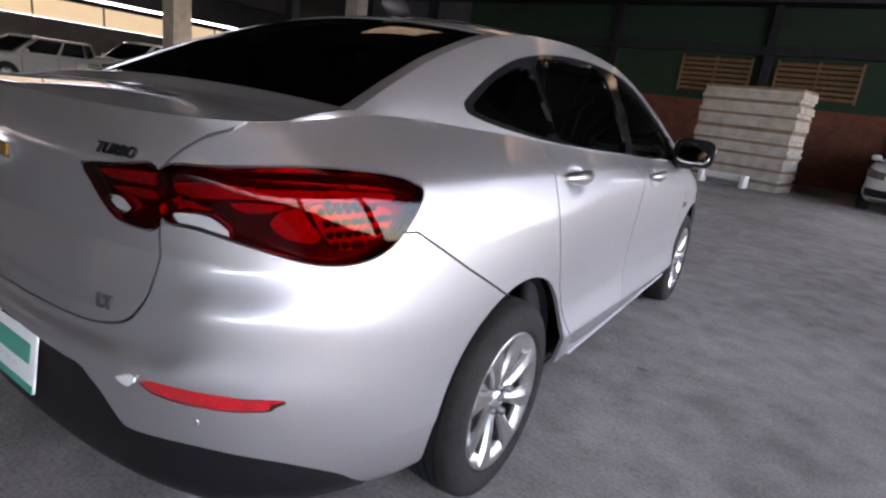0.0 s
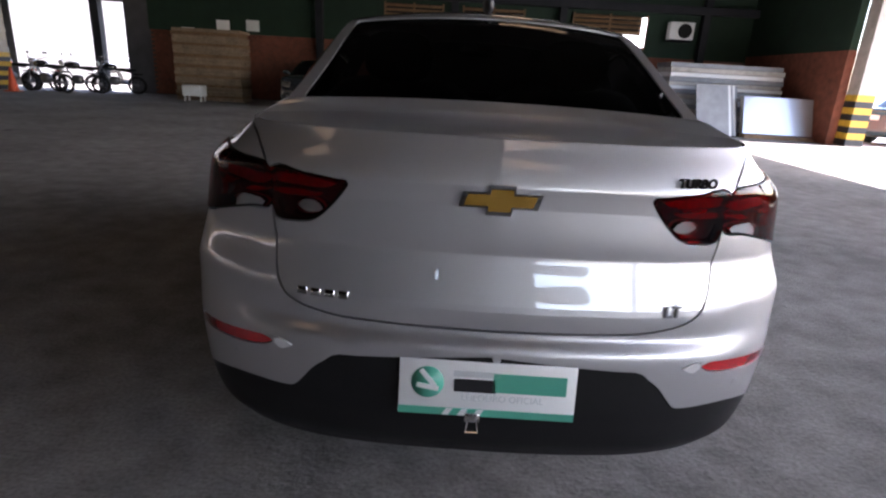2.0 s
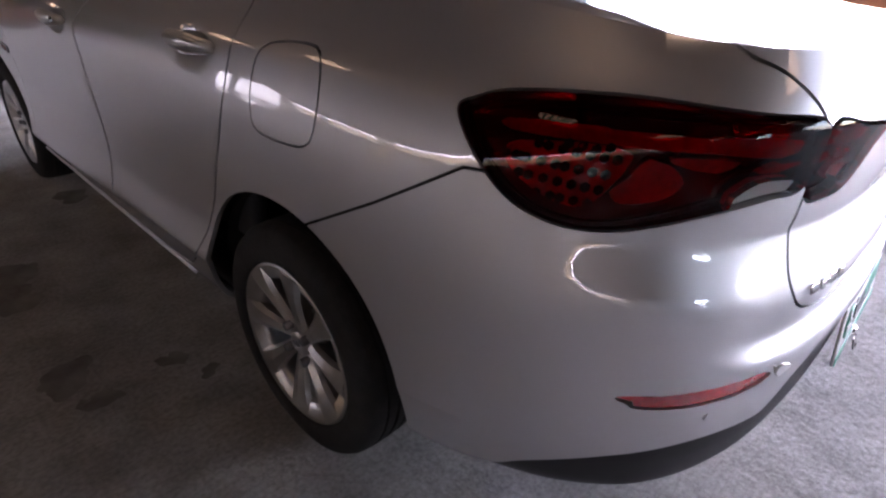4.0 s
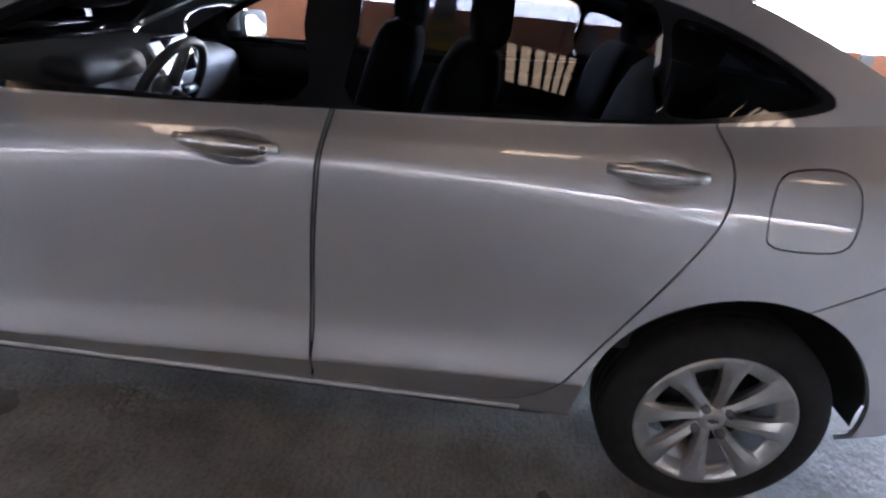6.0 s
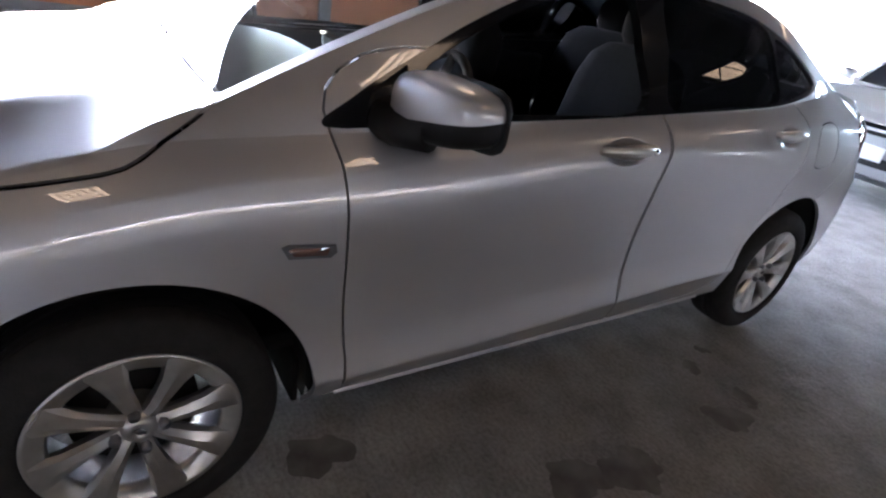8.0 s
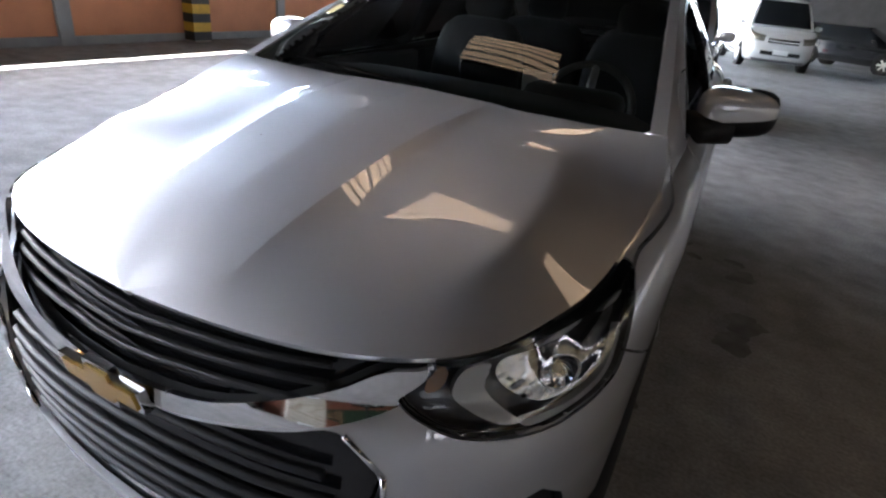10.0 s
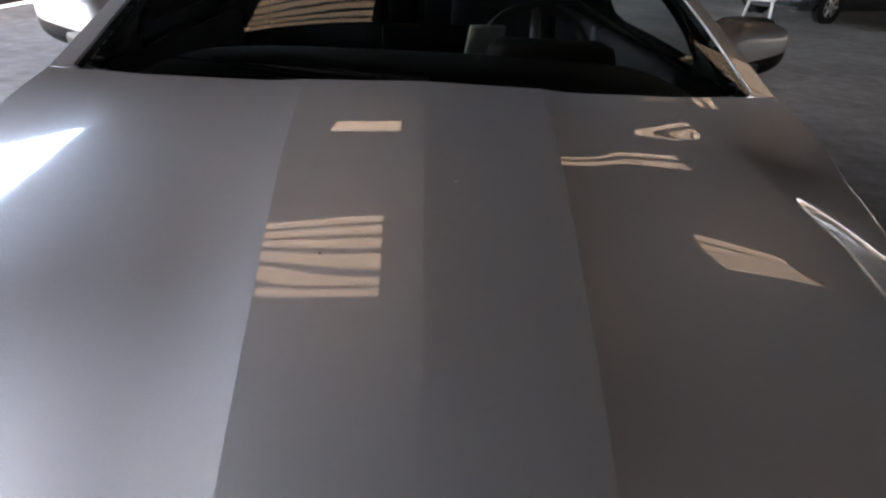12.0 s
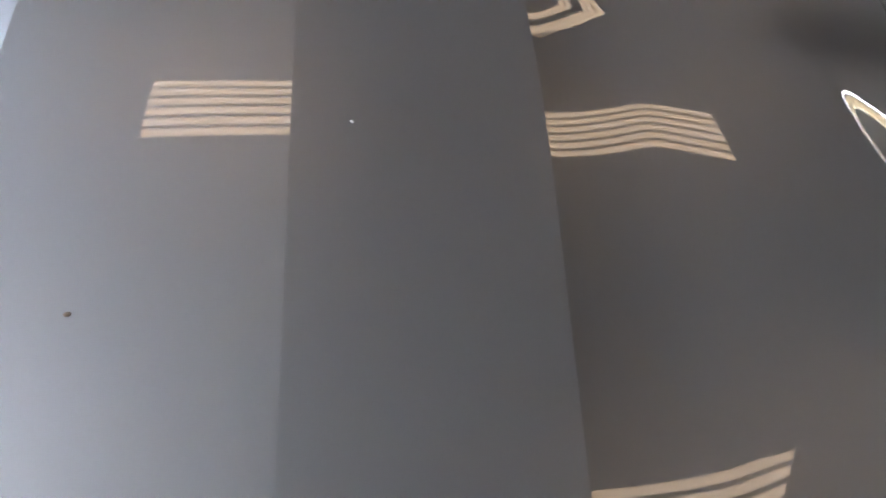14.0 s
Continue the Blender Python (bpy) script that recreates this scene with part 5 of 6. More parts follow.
seat(-.37, .93, sedan), seat(.37, 1.24, sedan)
seat(-.33, .34, sedan, .66), seat(.33, .34, sedan, .66)
part("parcel_shelf", boxed((1.1, .55, .03), (0, -.16, 1.06), .01), GAP, sedan)
bm = boxed((.2, .03, .06), (0, 1.52, 1.35), .012)
tube(bm, (0, 1.53, 1.37), (0, 1.56, 1.44), .012, seg=8)
part("rear_view_mirror", bm, GLOSS_BLACK, sedan, "inside mirror")
liner = clip(HALF, np.where(np.abs(HALF[2][:, 2] - 2) < .1, np.maximum(.18 - HALF[0][:, 1], HALF[0][:, 1] - 1.46), 1.0))
skin("headliner", liner, HEADLINER, sedan, "", -.03, both=True, flange=0)


# dark stains: place and radius
STAINS = [(-1.225, .69, .09), (-.96, .555, .05), (-1.22, .525, .03), (-1.19, 1.47, .10), (-1.24, 1.27, .11), (-1.175, .51, .05), (.997, 1.273, .03), (1.70, 2.94, .025),
          (-.44, -1.22, .05), (.26, -1.27, .03), (-7.07, 6.54, .12), (-.80, 2.16, .09), (-.906, .41, .035)]


# ---- other vehicles ----
DARK_GLASS = material("dark_car_glass", (.012, .014, .016), rough=.04, coat=.5)
WHITE_CAR = material("white_car_paint", (.62, .62, .61), rough=.25, coat=1.0, grain=.06, scale=3)
GREY_CAR = material("silver_grey_paint", (.42, .425, .43), rough=.3, metal=.5, coat=1.0)
DARK_CAR = material("dark_car_paint", (.02, .022, .026), rough=.2, coat=1.0)
BLUE_CAR = material("dark_teal_paint", (.03, .07, .09), rough=.25, coat=1.0)
PARKED_LAMP = material("parked_car_lamp", (.30, .28, .23), rough=.2, metal=.5, coat=1, grain=.6, scale=14)


def patch(name, point, us, vs, mat, parent, label="", lift=.006, depth=.02):
    """A piece of a surface point(u, v), lifted off it, with turned-in edges."""
    eps = 1e-3
    P = np.array([[point(u, v) for v in vs] for u in us])
    N = np.array([[np.cross(np.array(point(u + eps, v)) - np.array(point(u - eps, v)), np.array(point(u, v + eps)) - np.array(point(u, v - eps))) for v in vs] for u in us])
    N /= np.maximum(np.linalg.norm(N, axis=2), 1e-12)[:, :, None]
    mid = P.reshape(-1, 3).mean(0)
    out = np.array((mid[0], mid[1] * .5, mid[2] - .6))
    N *= np.where((N @ out) < 0, -1.0, 1.0)[:, :, None]
    bm = bmesh.new()
    top = [[bm.verts.new(p + n * lift) for p, n in zip(r, m)] for r, m in zip(P, N)]
    for p, q in zip(top, top[1:]):
        for j in range(len(p) - 1):
            bm.faces.new((p[j], p[j + 1], q[j + 1], q[j]))
    nu, nv = len(us), len(vs)
    ring = [(0, j) for j in range(nv)] + [(i, nv - 1) for i in range(1, nu)] + [(nu - 1, j) for j in range(nv - 2, -1, -1)] + [(i, 0) for i in range(nu - 2, 0, -1)]
    low = [bm.verts.new(P[i, j] + N[i, j] * (lift - depth)) for i, j in ring]
    for k in range(len(ring)):
        (i, j), (i2, j2) = ring[k], ring[(k + 1) % len(ring)]
        bm.faces.new((top[i][j], top[i2][j2], low[(k + 1) % len(ring)], low[k]))
    return part(name, bm, mat, parent, label, sharp=50)


def vehicle(name, label, category, at, L, W, H, paint, hood=1.0, hood_z=.95, belt=.98, rake=.75, back=.2, tail=.05, grille="bar", wheel_r=.32, group="", lamp=(.50, .97)):
    """A parked vehicle that faces +y at its own origin: a lofted lower body and a lofted cabin with inset panes."""
    car = thing(name, at, label, category, group)
    F, B, w = L / 2, -L / 2, W / 2
    px = [(0, 0), (1, .45), (2, .74), (3, .91), (4, .985), (5, 1), (6, 1), (7, .985), (8, .93), (9, .78), (10, .45), (11, 0)]
    py = [(0, F), (1, F - .025), (2, F - .09), (3, F - .24), (4, F - .55), (5, F - 1.1), (6, B + 1.1), (7, B + .5), (8, B + .17), (9, B + .06), (10, B + .01), (11, B)]
    crest = [(B, belt - .06), (B + .1, belt + .01), (B + .4, belt + .03), (F - hood, belt), (F - hood * .5, (belt + hood_z) / 2 + .01), (F - .2, hood_z - .05), (F, hood_z - .13)]
    tuck = [(0, .10), (.12, .035), (.3, .0), (.45, .012), (.62, .016), (.78, .004), (.92, .03), (1, .085)]

    ks, ds = np.linspace(0, 11, 441), np.linspace(0, 1, 101)
    tx, ty, td = curve(px, ks) * w, curve(py, ks), curve(tuck, ds)
    tz = curve(crest, ty) - .02

    def skirt(u, v):
        """The lower body: u runs from nose to tail (negative on the other flank), v from sill to shoulder."""
        k = abs(u)
        x, y, top_z, d = (float(np.interp(q, a, b)) for q, a, b in ((k, ks, tx), (k, ks, ty), (k, ks, tz), (v, ds, td)))
        return ((x - d * min(1, x / (.6 * w))) * (1 if u >= 0 else -1), y - d * 1.2 * (y / (L / 2)) ** 5, .22 + (top_z - .22) * v)
    us, vs = np.linspace(0, 11, 67), np.linspace(0, 1, 15)
    bm = bmesh.new()
    half = [[skirt(u, v) for v in vs] for u in us]
    for s in (1, -1):
        g = [[bm.verts.new((p[0] * s, p[1], p[2])) for p in r] for r in half]
        for p, q in zip(g, g[1:]):
            for j in range(len(vs) - 1):
                bm.faces.new((p[j], p[j + 1], q[j + 1], q[j]))
    for ring_j in (len(vs) - 1, 0):
        rows = []
        for r in half:
            x, y, z = r[ring_j]
            rows.append([bm.verts.new((x * f, y, z + (.035 * (1 - f * f) * min(1, x / (.5 * w)) if ring_j else 0))) for f in np.linspace(-1, 1, 13)])
        for p, q in zip(rows, rows[1:]):
            for j in range(12):
                bm.faces.new((p[j], p[j + 1], q[j + 1], q[j]))
    bmesh.ops.remove_doubles(bm, verts=bm.verts, dist=.0008)
    bmesh.ops.dissolve_degenerate(bm, dist=.0004, edges=bm.edges)
    part("body", bm, paint, car, sharp=60)

    def cabin(u, h):
        """The cabin: u from 0 to 1 across the windscreen, 1 to 2 along the flank, 2 to 3 across the back; h from belt to roof."""
        e = h ** 1.25
        wx = w * (.93 - .19 * e)
        yf, yb = F - hood - rake * h + .04 - .10 * h * h, B + tail + (back - tail) * e
        z = belt - .03 + (H - .05 - belt + .03) * h
        k = min(abs(u), 3)
        s = 1 if u >= 0 else -1
        if k <= 1:
            return (s * wx * .97 * k, yf - .13 * k ** 2.4, z)
        if k <= 2:
            y0, y1 = yf - .15, yb + .10
            t = k - 1
            return (s * wx * (.97 + .03 * math.sin(math.pi * t) ** .5), y0 + (y1 - y0) * t, z)
        return (s * wx * .97 * (3 - k), yb + .10 * (3 - k) ** 2.2, z)
    us = np.concatenate([np.linspace(0, 1, 10), np.linspace(1, 2, 18)[1:], np.linspace(2, 3, 9)[1:]])
    hs = np.linspace(0, 1, 9)
    bm = bmesh.new()
    half = [[cabin(u, h) for h in hs] for u in us]
    for s in (1, -1):
        g = [[bm.verts.new((p[0] * s, p[1], p[2])) for p in r] for r in half]
        for p, q in zip(g, g[1:]):
            for j in range(len(hs) - 1):
                bm.faces.new((p[j], p[j + 1], q[j + 1], q[j]))
    rows = []
    for r in half:
        x, y, z = r[-1]
        t = min(1, x / (.5 * w))
        rows.append([bm.verts.new((x * f, y, z + .05 * (1 - abs(f) ** 2.5) * t ** .7)) for f in np.linspace(-1, 1, 15)])
    for p, q in zip(rows, rows[1:]):
        for j in range(14):
            bm.faces.new((p[j], p[j + 1], q[j + 1], q[j]))
    bmesh.ops.remove_doubles(bm, verts=bm.verts, dist=.0008)
    bmesh.ops.dissolve_degenerate(bm, dist=.0004, edges=bm.edges)
    part("cabin", bm, paint, car, sharp=60)
    patch("windscreen", cabin, np.linspace(-.90, .90, 17), np.linspace(.07, .93, 8), DARK_GLASS, car, lift=.004)
    patch("rear_window", lambda u, h: cabin(3 - u if u >= 0 else -3 - u, h), np.linspace(.02, .86, 9), np.linspace(.2, .9, 6), DARK_GLASS, car, lift=.004)
    patch("rear_window", lambda u, h: cabin(u - 3, h), np.linspace(.02, .86, 9), np.linspace(.2, .9, 6), DARK_GLASS, car, lift=.004)
    mid = .47
    for s in (1, -1):
        for t0, t1 in ((.05, mid - .02), (mid + .02, .80), (.84, .95)):
            patch("side_window", lambda u, h: cabin(s * u, h), np.linspace(1 + t0, 1 + t1, 8), np.linspace(.12, .90, 6), DARK_GLASS, car, lift=.004)
    door_y = cabin(1 + mid, 0)[1]
    proto = None
    for x, y, turn in ((-W / 2 + .10, F - .82, 0), (-W / 2 + .10, B + .78, 0), (W / 2 - .10, F - .82, math.pi), (W / 2 - .10, B + .78, math.pi)):
        m = Matrix.Translation((x, y, wheel_r)) @ Matrix.Rotation(turn, 4, "Z")
        if proto is None:
            bm = bmesh.new()
            lathe(bm, [(-.10, wheel_r * .62), (-.115, wheel_r * .7), (-.115, wheel_r * .9), (-.09, wheel_r * .985), (-.03, wheel_r), (.06, wheel_r), (.09, wheel_r * .9), (.09, wheel_r * .5)], seg=32)
            proto = part("wheel", bm, RUBBER, car, "black tyre")
            proto.matrix_basis = m
            bm = bmesh.new()
            for k in range(6):
                a = k * math.pi / 3
                tube(bm, (-.095, 0, 0), (-.10, wheel_r * .6 * math.cos(a), wheel_r * .6 * math.sin(a)), .035, .028, 6)
            lathe(bm, [(-.095, wheel_r * .63), (-.11, wheel_r * .6), (-.06, wheel_r * .57)], seg=28)
            part("rim", bm, ALLOY, proto, "silver alloy rim")
            bm = bmesh.new()
            lathe(bm, [(-.05, .0), (-.05, wheel_r * .58)], seg=20)
            part("brake", bm, GAP, proto)
        else:
            copy_part(proto, m)
        # flat black ring on the flank stands in for the shaded arch opening
        bm = bmesh.new()
        lathe(bm, [(.0, wheel_r * 1.16), (.004, wheel_r * .5)], seg=32, at=(x - (.101 if turn == 0 else -.101) , y, wheel_r + .01))
        part("arch", bm, GAP, car)
    for s in (-1, 1):
        patch("headlamp", lambda u, v: skirt(s * u, v), np.linspace(1.25, 3.35, 9), np.linspace(lamp[0] + .22, lamp[1] - .03, 5), PARKED_LAMP, car, "clear headlamp")
        patch("tail_lamp", lambda u, v: skirt(s * u, v), np.linspace(7.7, 8.8, 7), np.linspace(.60, .92, 5), RED, car, "red tail lamp")
        bm = bmesh.new()
        blob(bm, (.2, .11, .13), (s * (w + .07), F - hood - .36, belt + .06), 3, 12)
        tube(bm, (s * (w - .08), F - hood - .36, belt + .01), (s * (w + .04), F - hood - .36, belt + .04), .025, seg=8)
        part("door_mirror", bm, paint, car)
        for y in (door_y + .20, door_y - .72):
            part("door_handle", boxed((.03, .17, .025), (s * (w - .012), y, belt - .12), .008), paint, car)
        for y in (door_y, F - hood - .28, max(B + 1.05, door_y - .95)):
            part("door_gap", boxed((.012, .008, belt - .44), (s * (w - .006), y, .36 + (belt - .44) / 2)), GAP, car, smooth=False)
    if grille == "twin":
        for s in (-1, 1):
            patch("grille", lambda u, v: skirt(s * u, v), np.linspace(.09, .62, 5), np.linspace(.60, .84, 5), GLOSS_BLACK, car, "black kidney grille", .010)
        patch("lower_intake", skirt, np.linspace(-2.6, 2.6, 17), np.linspace(.16, .40, 4), BLACK_PLASTIC, car, "black lower intake", .008)
    else:
        for v0 in (.70, .80):
            patch("grille", skirt, np.linspace(-.95, .95, 11), np.linspace(v0, v0 + .06, 3), GLOSS_BLACK, car, "black grille slot", .005)
        patch("lower_intake", skirt, np.linspace(-1.3, 1.3, 13), np.linspace(.26, .40, 3), BLACK_PLASTIC, car, "black lower intake", .006)
    patch("bumper_lip", skirt, np.linspace(-2.2, 2.2, 15), np.linspace(.02, .10, 3), STEEL, car, "grey bumper lip", .010)
    for y in (F + .012, B - .012):
        part("number_plate", boxed((.40, .012, .13), (0, y, .50 if y > 0 else .75), .004), WHITE_PLATE, car, "plain white number plate")
    return car


def stand(x, y, heading):
    return Matrix.Translation((x, y, 0)) @ Matrix.Rotation(radians(heading), 4, "Z")


vehicle("minivan", "silver grey minivan parked behind the sedan", "car", stand(.22, -5.45, 0), 4.04, 1.70, 1.62, GREY_CAR, hood=.95, hood_z=.98, belt=1.0, rake=.85, back=.25)
vehicle("white_suv", "white compact SUV parked facing out by the brick wall", "car", stand(3.75, 14.9, 166), 4.45, 1.80, 1.54, WHITE_CAR, hood=1.25, hood_z=1.0, belt=1.05, grille="twin", wheel_r=.34)
vehicle("pickup", "white crew cab pickup in the dark hall", "car", stand(-19.6, 10.2, 200), 5.2, 1.85, 1.80, WHITE_CAR, hood=1.3, hood_z=1.1, belt=1.15, back=1.9, tail=1.7, wheel_r=.37)
vehicle("van", "white passenger van beside the gate", "van", stand(-19.8, 20.3, 80), 5.0, 1.9, 2.0, WHITE_CAR, hood=.7, hood_z=1.15, belt=1.2, rake=.6, back=.15)
vehicle("dark_hatchback", "black hatchback parked in the dark hall", "car", stand(-21.8, 14.5, 190), 4.0, 1.75, 1.5, DARK_CAR)
vehicle("grey_hatchback", "grey hatchback parked in the dark hall", "car", stand(-19.2, 6.2, 195), 4.0, 1.75, 1.5, GREY_CAR)
vehicle("black_sedan", "black car in the dark corner by the wall", "car", stand(-4.4, 16.2, 180), 4.3, 1.75, 1.45, DARK_CAR)
vehicle("teal_sedan", "dark teal sedan parked in the sunny yard", "car", stand(13.6, 14.4, -80), 4.1, 1.66, 1.42, BLUE_CAR, back=.9, tail=.6)
ROW = [("black_suv", "black SUV parked in the row beside the white chair", DARK_CAR, 1.65, -9.7), ("silver_hatchback", "silver hatchback parked in the row", GREY_CAR, 1.5, -12.6),
       ("white_hatchback", "white car parked in the row", WHITE_CAR, 1.5, -15.4), ("black_hatchback", "black car at the far end of the row", DARK_CAR, 1.48, -18.0), ("grey_wagon", "grey car at the far end of the row", GREY_CAR, 1.5, -20.6)]
for nm, lb, paint, h, y in ROW:
    vehicle(nm, lb, "car", stand(-9.2, y, -68), 4.1, 1.74, h, paint, group="parked row")
vehicle("white_wagon", "white car parked alone in the dim hall", "car", stand(-9.3, -3.9, -62), 4.1, 1.74, 1.5, WHITE_CAR, grille="bar")
vehicle("blue_van", "blue and white van in the bright yard behind", "van", stand(-1.6, -17.5, 10), 4.8, 1.9, 1.95, WHITE_CAR, hood=.7, hood_z=1.1, belt=1.15, rake=.6)
vehicle("dark_yard_car", "dark car in the bright yard behind", "car", stand(-4.8, -21.5, 60), 4.1, 1.72, 1.45, DARK_CAR)
vehicle("yard_car", "silver car in the sunny yard beyond the gate", "car", stand(-15.0, 25.0, 120), 4.2, 1.72, 1.48, GREY_CAR)


def motorcycle(at, label, paint):
    bike = thing("motorcycle", at, label, "motorcycle", "motorcycles by the gate")
    for y in (.66, -.62):
        bm = bmesh.new()
        n, m = 28, 8
        rings = [[bm.verts.new((.05 * math.sin(b), y + (.255 + .045 * math.cos(b)) * math.cos(a), .30 + (.255 + .045 * math.cos(b)) * math.sin(a))) for b in [2 * math.pi * j / m for j in range(m)]] for a in [2 * math.pi * i / n for i in range(n)]]
        for i in range(n):
            for j in range(m):
                bm.faces.new((rings[i][j], rings[(i + 1) % n][j], rings[(i + 1) % n][(j + 1) % m], rings[i][(j + 1) % m]))
        wh = part("wheel", bm, RUBBER, bike, "black tyre")
        bm = bmesh.new()
        for k in range(10):
            a = k * math.pi / 5
            tube(bm, (0, y, .30), (0, y + .22 * math.cos(a), .30 + .22 * math.sin(a)), .006, seg=5)
        tube(bm, (-.06, y, .30), (.06, y, .30), .05, seg=12)
        part("spoke", bm, STEEL, wh)
    bm = bmesh.new()
    for s in (-1, 1):
        tube(bm, (s * .07, .66, .30), (s * .07, .42, .92), .022, seg=8)
        tube(bm, (s * .08, -.62, .30), (s * .06, -.1, .40), .02, seg=8)
        tube(bm, (s * .08, .38, 1.0), (s * .34, .28, 1.04), .014, seg=8)
    tube(bm, (0, .40, .85), (0, -.45, .72), .03, seg=8), tube(bm, (0, .36, .75), (0, .05, .32), .025, seg=8)
    part("frame", bm, STEEL, bike, "steel frame and forks")
    bm = bmesh.new()
    blob(bm, (.26, .34, .30), (0, .05, .42), 3, 14)
    part("engine", bm, STEEL, bike, "grey engine")
    bm = bmesh.new()
    blob(bm, (.26, .48, .24), (0, .18, .86), 2.5, 16)
    part("tank", bm, paint, bike)
    bm = bmesh.new()
    blob(bm, (.24, .62, .11), (0, -.32, .80), 3, 16)
    part("seat", bm, FABRIC, bike, "black seat")
    bm = bmesh.new()
    blob(bm, (.17, .13, .17), (0, .50, .93), 2.4, 14)
    part("headlamp", bm, LAMP_SILVER, bike, "round headlamp")
    bm = bmesh.new()
    blob(bm, (.12, .34, .05), (0, .70, .62), 2.5, 12), blob(bm, (.14, .34, .06), (0, -.66, .66), 2.5, 12)
    part("mudguard", bm, paint, bike)
    for s in (-1, 1):
        bm = bmesh.new()
        blob(bm, (.10, .03, .07), (s * .30, .30, 1.20), 2.4, 10)
        tube(bm, (s * .30, .30, 1.04), (s * .30, .30, 1.17), .007, seg=6)
        part("mirror", bm, GLOSS_BLACK, bike)
    return bike


RED_PAINT = material("red_bike_paint", (.40, .015, .015), rough=.25, coat=1)
motorcycle(stand(-12.5, 16.5, 100), "black motorcycle standing by the gate", DARK_CAR)
motorcycle(stand(-13.9, 16.9, 70), "red motorcycle standing by the gate", RED_PAINT)
motorcycle(stand(-11.7, 17.2, 110), "black motorcycle behind another", DARK_CAR)
# two more bikes added as a dark mass in place of cars beyond the gate
motorcycle(stand(-13.2, 16.0, 84), "black motorcycle added to fill the dark mass by the gate", DARK_CAR)
motorcycle(stand(-14.5, 16.2, 97), "red motorcycle added to fill the dark mass by the gate", RED_PAINT)

# ---- loose things in the hall ----
drum = thing("waste_drum", Matrix.Translation((-13.9, 7.45, 0)), "black plastic waste drum beside the column", "drum")
bm = bmesh.new()
lathe(bm, [(0, .0), (0, .27), (.03, .29), (.28, .30), (.30, .315), (.32, .30), (.58, .30), (.60, .315), (.62, .30), (.86, .29), (.9, .28), (.9, .0)], "Z", 32)
part("drum_body", bm, BLACK_PLASTIC, drum, sharp=35)

cone = thing("traffic_cone", Matrix.Translation((-13.9, 15.4, 0)), "orange traffic cone beside the column", "cone")
ORANGE_PLASTIC = material("orange_plastic", (.65, .08, .02), rough=.5, grain=.2, scale=10)
part("cone_base", boxed((.36, .36, .04), (0, 0, .02), .01), ORANGE_PLASTIC, cone)
bm = bmesh.new()
lathe(bm, [(.04, .14), (.72, .03), (.72, .0)], "Z", 20)
part("cone_body", bm, ORANGE_PLASTIC, cone, sharp=40)


def stack(name, label, at, w, d, sheet, n, mats, wobble=.03, sag=0.0):
    st = thing(name, at, label, "stack")
    z = 0.0
    for k in range(n):
        t = sheet * (.8 + .4 * random.random())
        bm = boxed((w * (1 - .02 * random.random()), d, t * .9), (wobble * (random.random() - .5), wobble * (random.random() - .5), z + t / 2), .004)
        part("sheet", bm, mats[k % len(mats)], st, smooth=False)
        z += t
    return st, z


pile, top_z = stack("panel_stack", "tall stack of pale wall panels on the floor", Matrix.Translation((.0, 14.55, 0)) @ Matrix.Rotation(radians(-14), 4, "Z"), 2.25, 1.1, .078, 31, (PANEL_WHITE, PANEL_WHITE, PANEL_EDGE, PANEL_WHITE), .05)
bench = thing("barrier", Matrix.Translation((-.25, 13.75, 0)) @ Matrix.Rotation(radians(-14), 4, "Z"), "white plastic barrier leaning before the panel stack", "barrier")
part("board", boxed((1.1, .06, .16), (0, 0, .22), .02), PLASTIC_WHITE, bench)
part("panel", boxed((.8, .05, .16), (0, .04, .12), .01), GREY_PAINT, bench)
for s in (-1, 1):
    part("foot", boxed((.12, .3, .30), (s * .5, 0, .15), .02), PLASTIC_WHITE, bench)
crates, _ = stack("crate_stack", "stack of brown boards by the dark wall", Matrix.Translation((-8.1, 16.6, 0)), 2.15, .9, .105, 21, (PANEL_EDGE, WOOD, PANEL_EDGE), .06)
tub = thing("white_tub", Matrix.Translation((-8.35, 15.7, 0)), "white plastic box on legs", "box")
part("tub_body", boxed((.62, .4, .34), (0, 0, .33), .03), PLASTIC_WHITE, tub)
for sx in (-.25, .25):
    for sy in (-.14, .14):
        part("leg", boxed((.05, .05, .17), (sx, sy, .085)), PLASTIC_WHITE, tub)
for x, z in ((-8.45, 2.45), (-7.4, 2.5), (-9.7, 2.15)):
    nt = part("notice_board", boxed((.46, .02, .36), (0, 0, 0), .004), PLASTIC_WHITE)
    nt.matrix_basis = Matrix.Translation((x, 18.48, z))
    tagged(nt, "white notice sheet on the wall", "sign", "wall notices")
ac = thing("air_conditioner", Matrix.Translation((7.35, 18.18, 2.8)), "white air conditioner unit mounted on the wall", "air conditioner")
part("case", boxed((.82, .30, .56), (0, 0, .28), .02), PLASTIC_WHITE, ac)
bm = bmesh.new()
lathe(bm, [(-.155, .0), (-.155, .05), (-.152, .2), (-.162, .225), (-.15, .235)], "Y", 28, (.1, 0, .28))
part("fan_grille", bm, GAP, ac, "dark round fan grille")
part("bracket", boxed((.7, .5, .05), (0, .05, -.03)), ROOF_STEEL, ac)

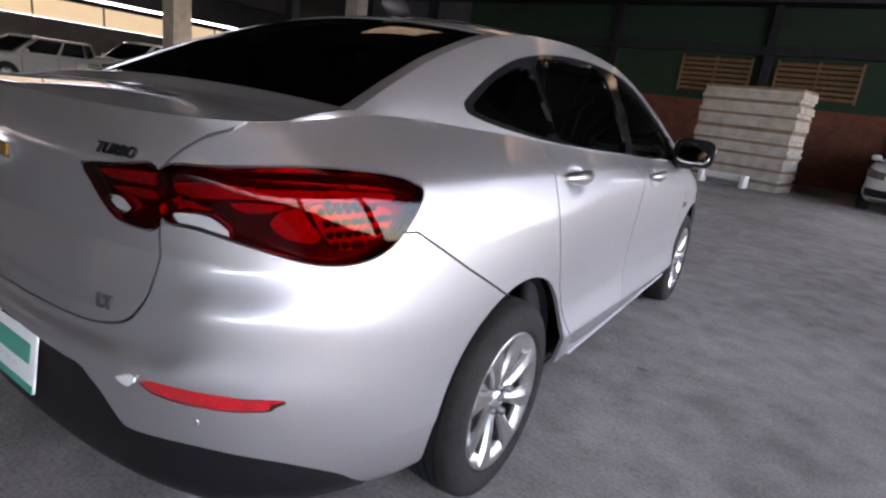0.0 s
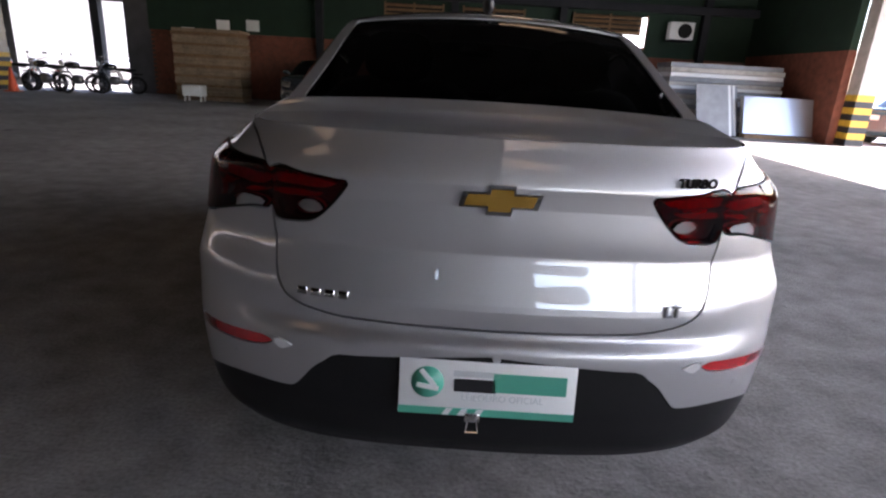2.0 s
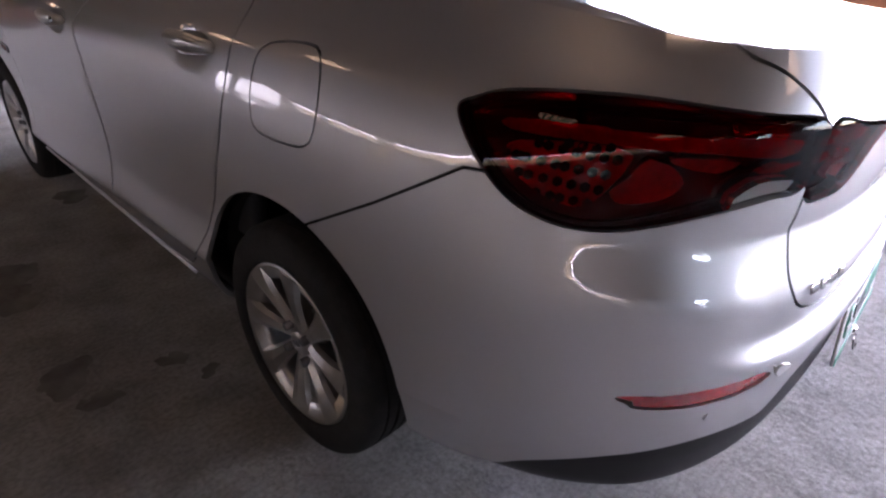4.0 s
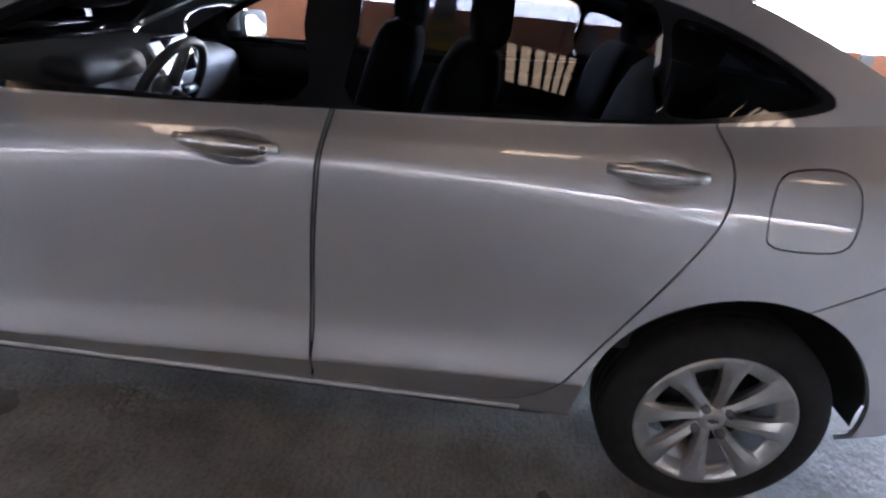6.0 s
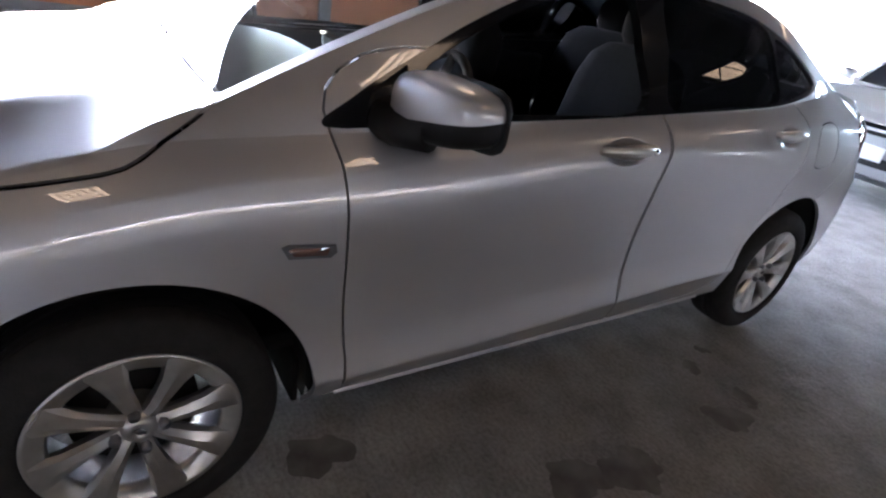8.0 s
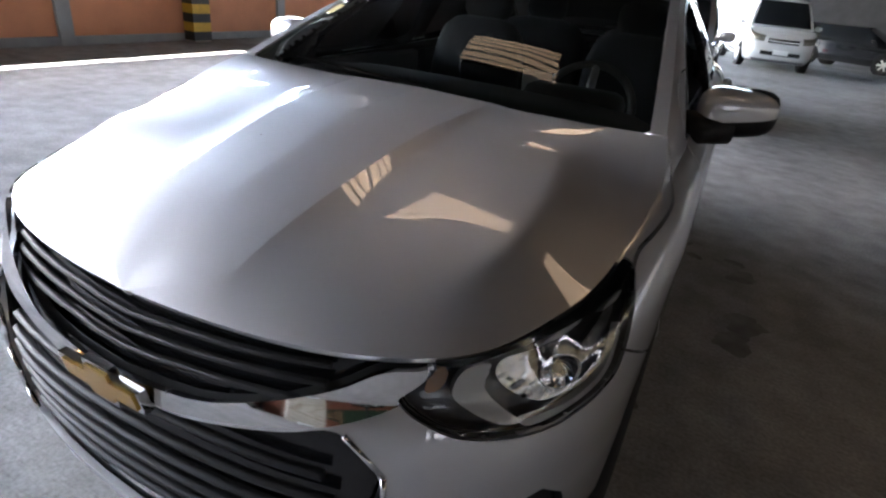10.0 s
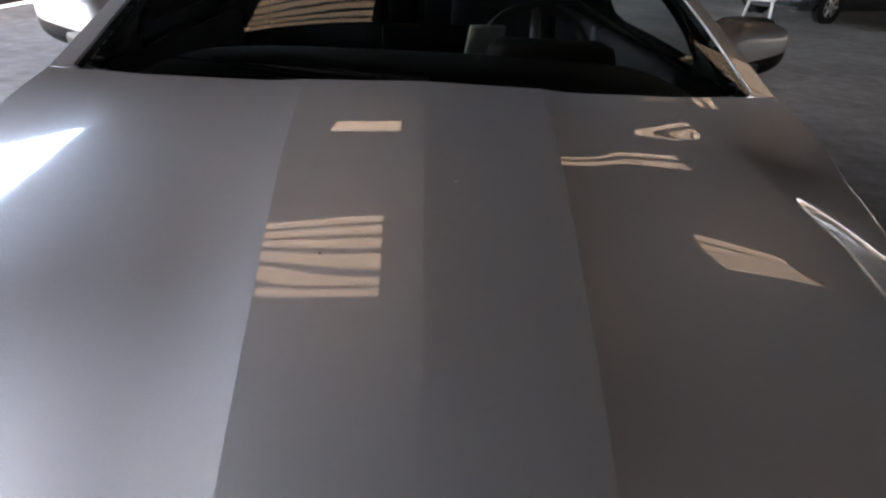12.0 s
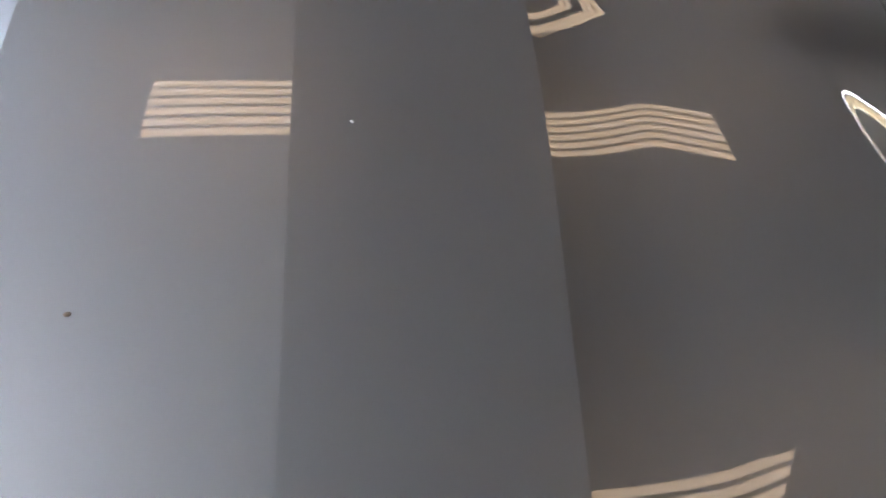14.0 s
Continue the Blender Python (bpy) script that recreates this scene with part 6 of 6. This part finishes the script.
# leaning panels by the yard gate
lean = thing("leaning_panels", Matrix.Translation((7.3, 13.9, 0)), "white sheet panels leaning in a row", "panels")
for k in range(5):
    part("sheet", boxed((.9, .03, 1.5), (-.25 + .12 * k, .05 + .12 * k, .70), .004, Euler((radians(-26), 0, 0)).to_matrix()), PLASTIC_WHITE if k % 2 else GREY_PAINT, lean, smooth=False)
low_pile = thing("pallet_of_glass", Matrix.Translation((9.1, 14.0, 0)), "grey sheet panels leaning on a wooden pallet", "panels")
for k in range(4):
    part("sheet", boxed((2.3, .03, 1.05), (0, .0 + .06 * k, .62), .004, Euler((radians(-18), 0, 0)).to_matrix()), GREY_CAR if k == 0 else PANEL_WHITE, low_pile, smooth=False)
for k in range(3):
    part("pallet_board", boxed((2.3, .12, .10), (0, -.25 + .3 * k, .05), .006), WOOD, low_pile, smooth=False)
back_pile, _ = stack("white_panel_stack", "wide stack of white panels behind the pallet", Matrix.Translation((7.9, 15.9, 0)), 3.4, 1.2, .13, 15, (PLASTIC_WHITE, PANEL_WHITE, GREY_PAINT), .08)

# plastic chair
chair = thing("plastic_chair", Matrix.Translation((-6.7, -8.1, 0)) @ Matrix.Rotation(radians(150), 4, "Z"), "white plastic chair with open arms on the floor", "chair")
part("seat", boxed((.46, .44, .035), (0, 0, .42), .015), PLASTIC_WHITE, chair)
part("backrest", boxed((.44, .03, .42), (0, -.24, .66), .015, Euler((radians(10), 0, 0)).to_matrix()), PLASTIC_WHITE, chair)
for sx in (-1, 1):
    for sy in (-1, 1):
        bm = bmesh.new()
        tube(bm, (sx * .25, sy * .24, 0), (sx * .20, sy * .19, .42), .022, .03, 8)
        part("leg", bm, PLASTIC_WHITE, chair)
    bm = bmesh.new()
    tube(bm, (sx * .24, .2, .63), (sx * .23, -.24, .66), .022, seg=8), tube(bm, (sx * .24, .2, .40), (sx * .24, .2, .63), .02, seg=8)
    part("armrest", bm, PLASTIC_WHITE, chair)

# ---- stains on the floor ----
def blotch(x, y, r, squash=1.0, turn=0.0, z=.003):
    bm = bmesh.new()
    n = 64
    ph = [random.random() * 6.3 for _ in range(4)]
    vs = []
    for k in range(n):
        a = 2 * math.pi * k / n
        q = r * (1 + .22 * math.sin(2 * a + ph[0]) + .14 * math.sin(3 * a + ph[1]) + .08 * math.sin(5 * a + ph[2]) + .05 * math.sin(9 * a + ph[3]) + .05 * (random.random() - .5))
        vs.append(bm.verts.new((q * math.cos(a), q * squash * math.sin(a), z)))
    bm.faces.new(vs)
    st = part("oil_stain", bm, STAIN, smooth=False)
    st.matrix_basis = Matrix.Translation((x, y, 0)) @ Matrix.Rotation(turn, 4, "Z")
    tagged(st, "dark oil stain on the concrete floor", "stain", "floor stains", "structure")


for k, (x, y, r) in enumerate(STAINS):
    blotch(x, y, r, .55 + .4 * random.random(), random.random() * 3, .003 + .0012 * k)


# specks on the bonnet
def speck(x, y, r, mat, label):
    sel = np.abs(HALF[2][:, 2] - 3) < .1
    k = np.argmin(np.hypot(HALF[0][:, 0] - abs(x), HALF[0][:, 1] - y) + (~sel) * 9)
    bm = bmesh.new()
    blob(bm, (r * 2, r * 1.6, r * 1.1), (x, y, HALF[0][k][2] + r * .35), 2, 10)
    tagged(part("speck", bm, mat), label, "speck")


speck(.122, 2.965, .0022, PANEL_EDGE, "brown speck of dirt on the silver bonnet")
speck(-.045, 2.821, .0018, PLASTIC_WHITE, "white speck of dust on the silver bonnet")
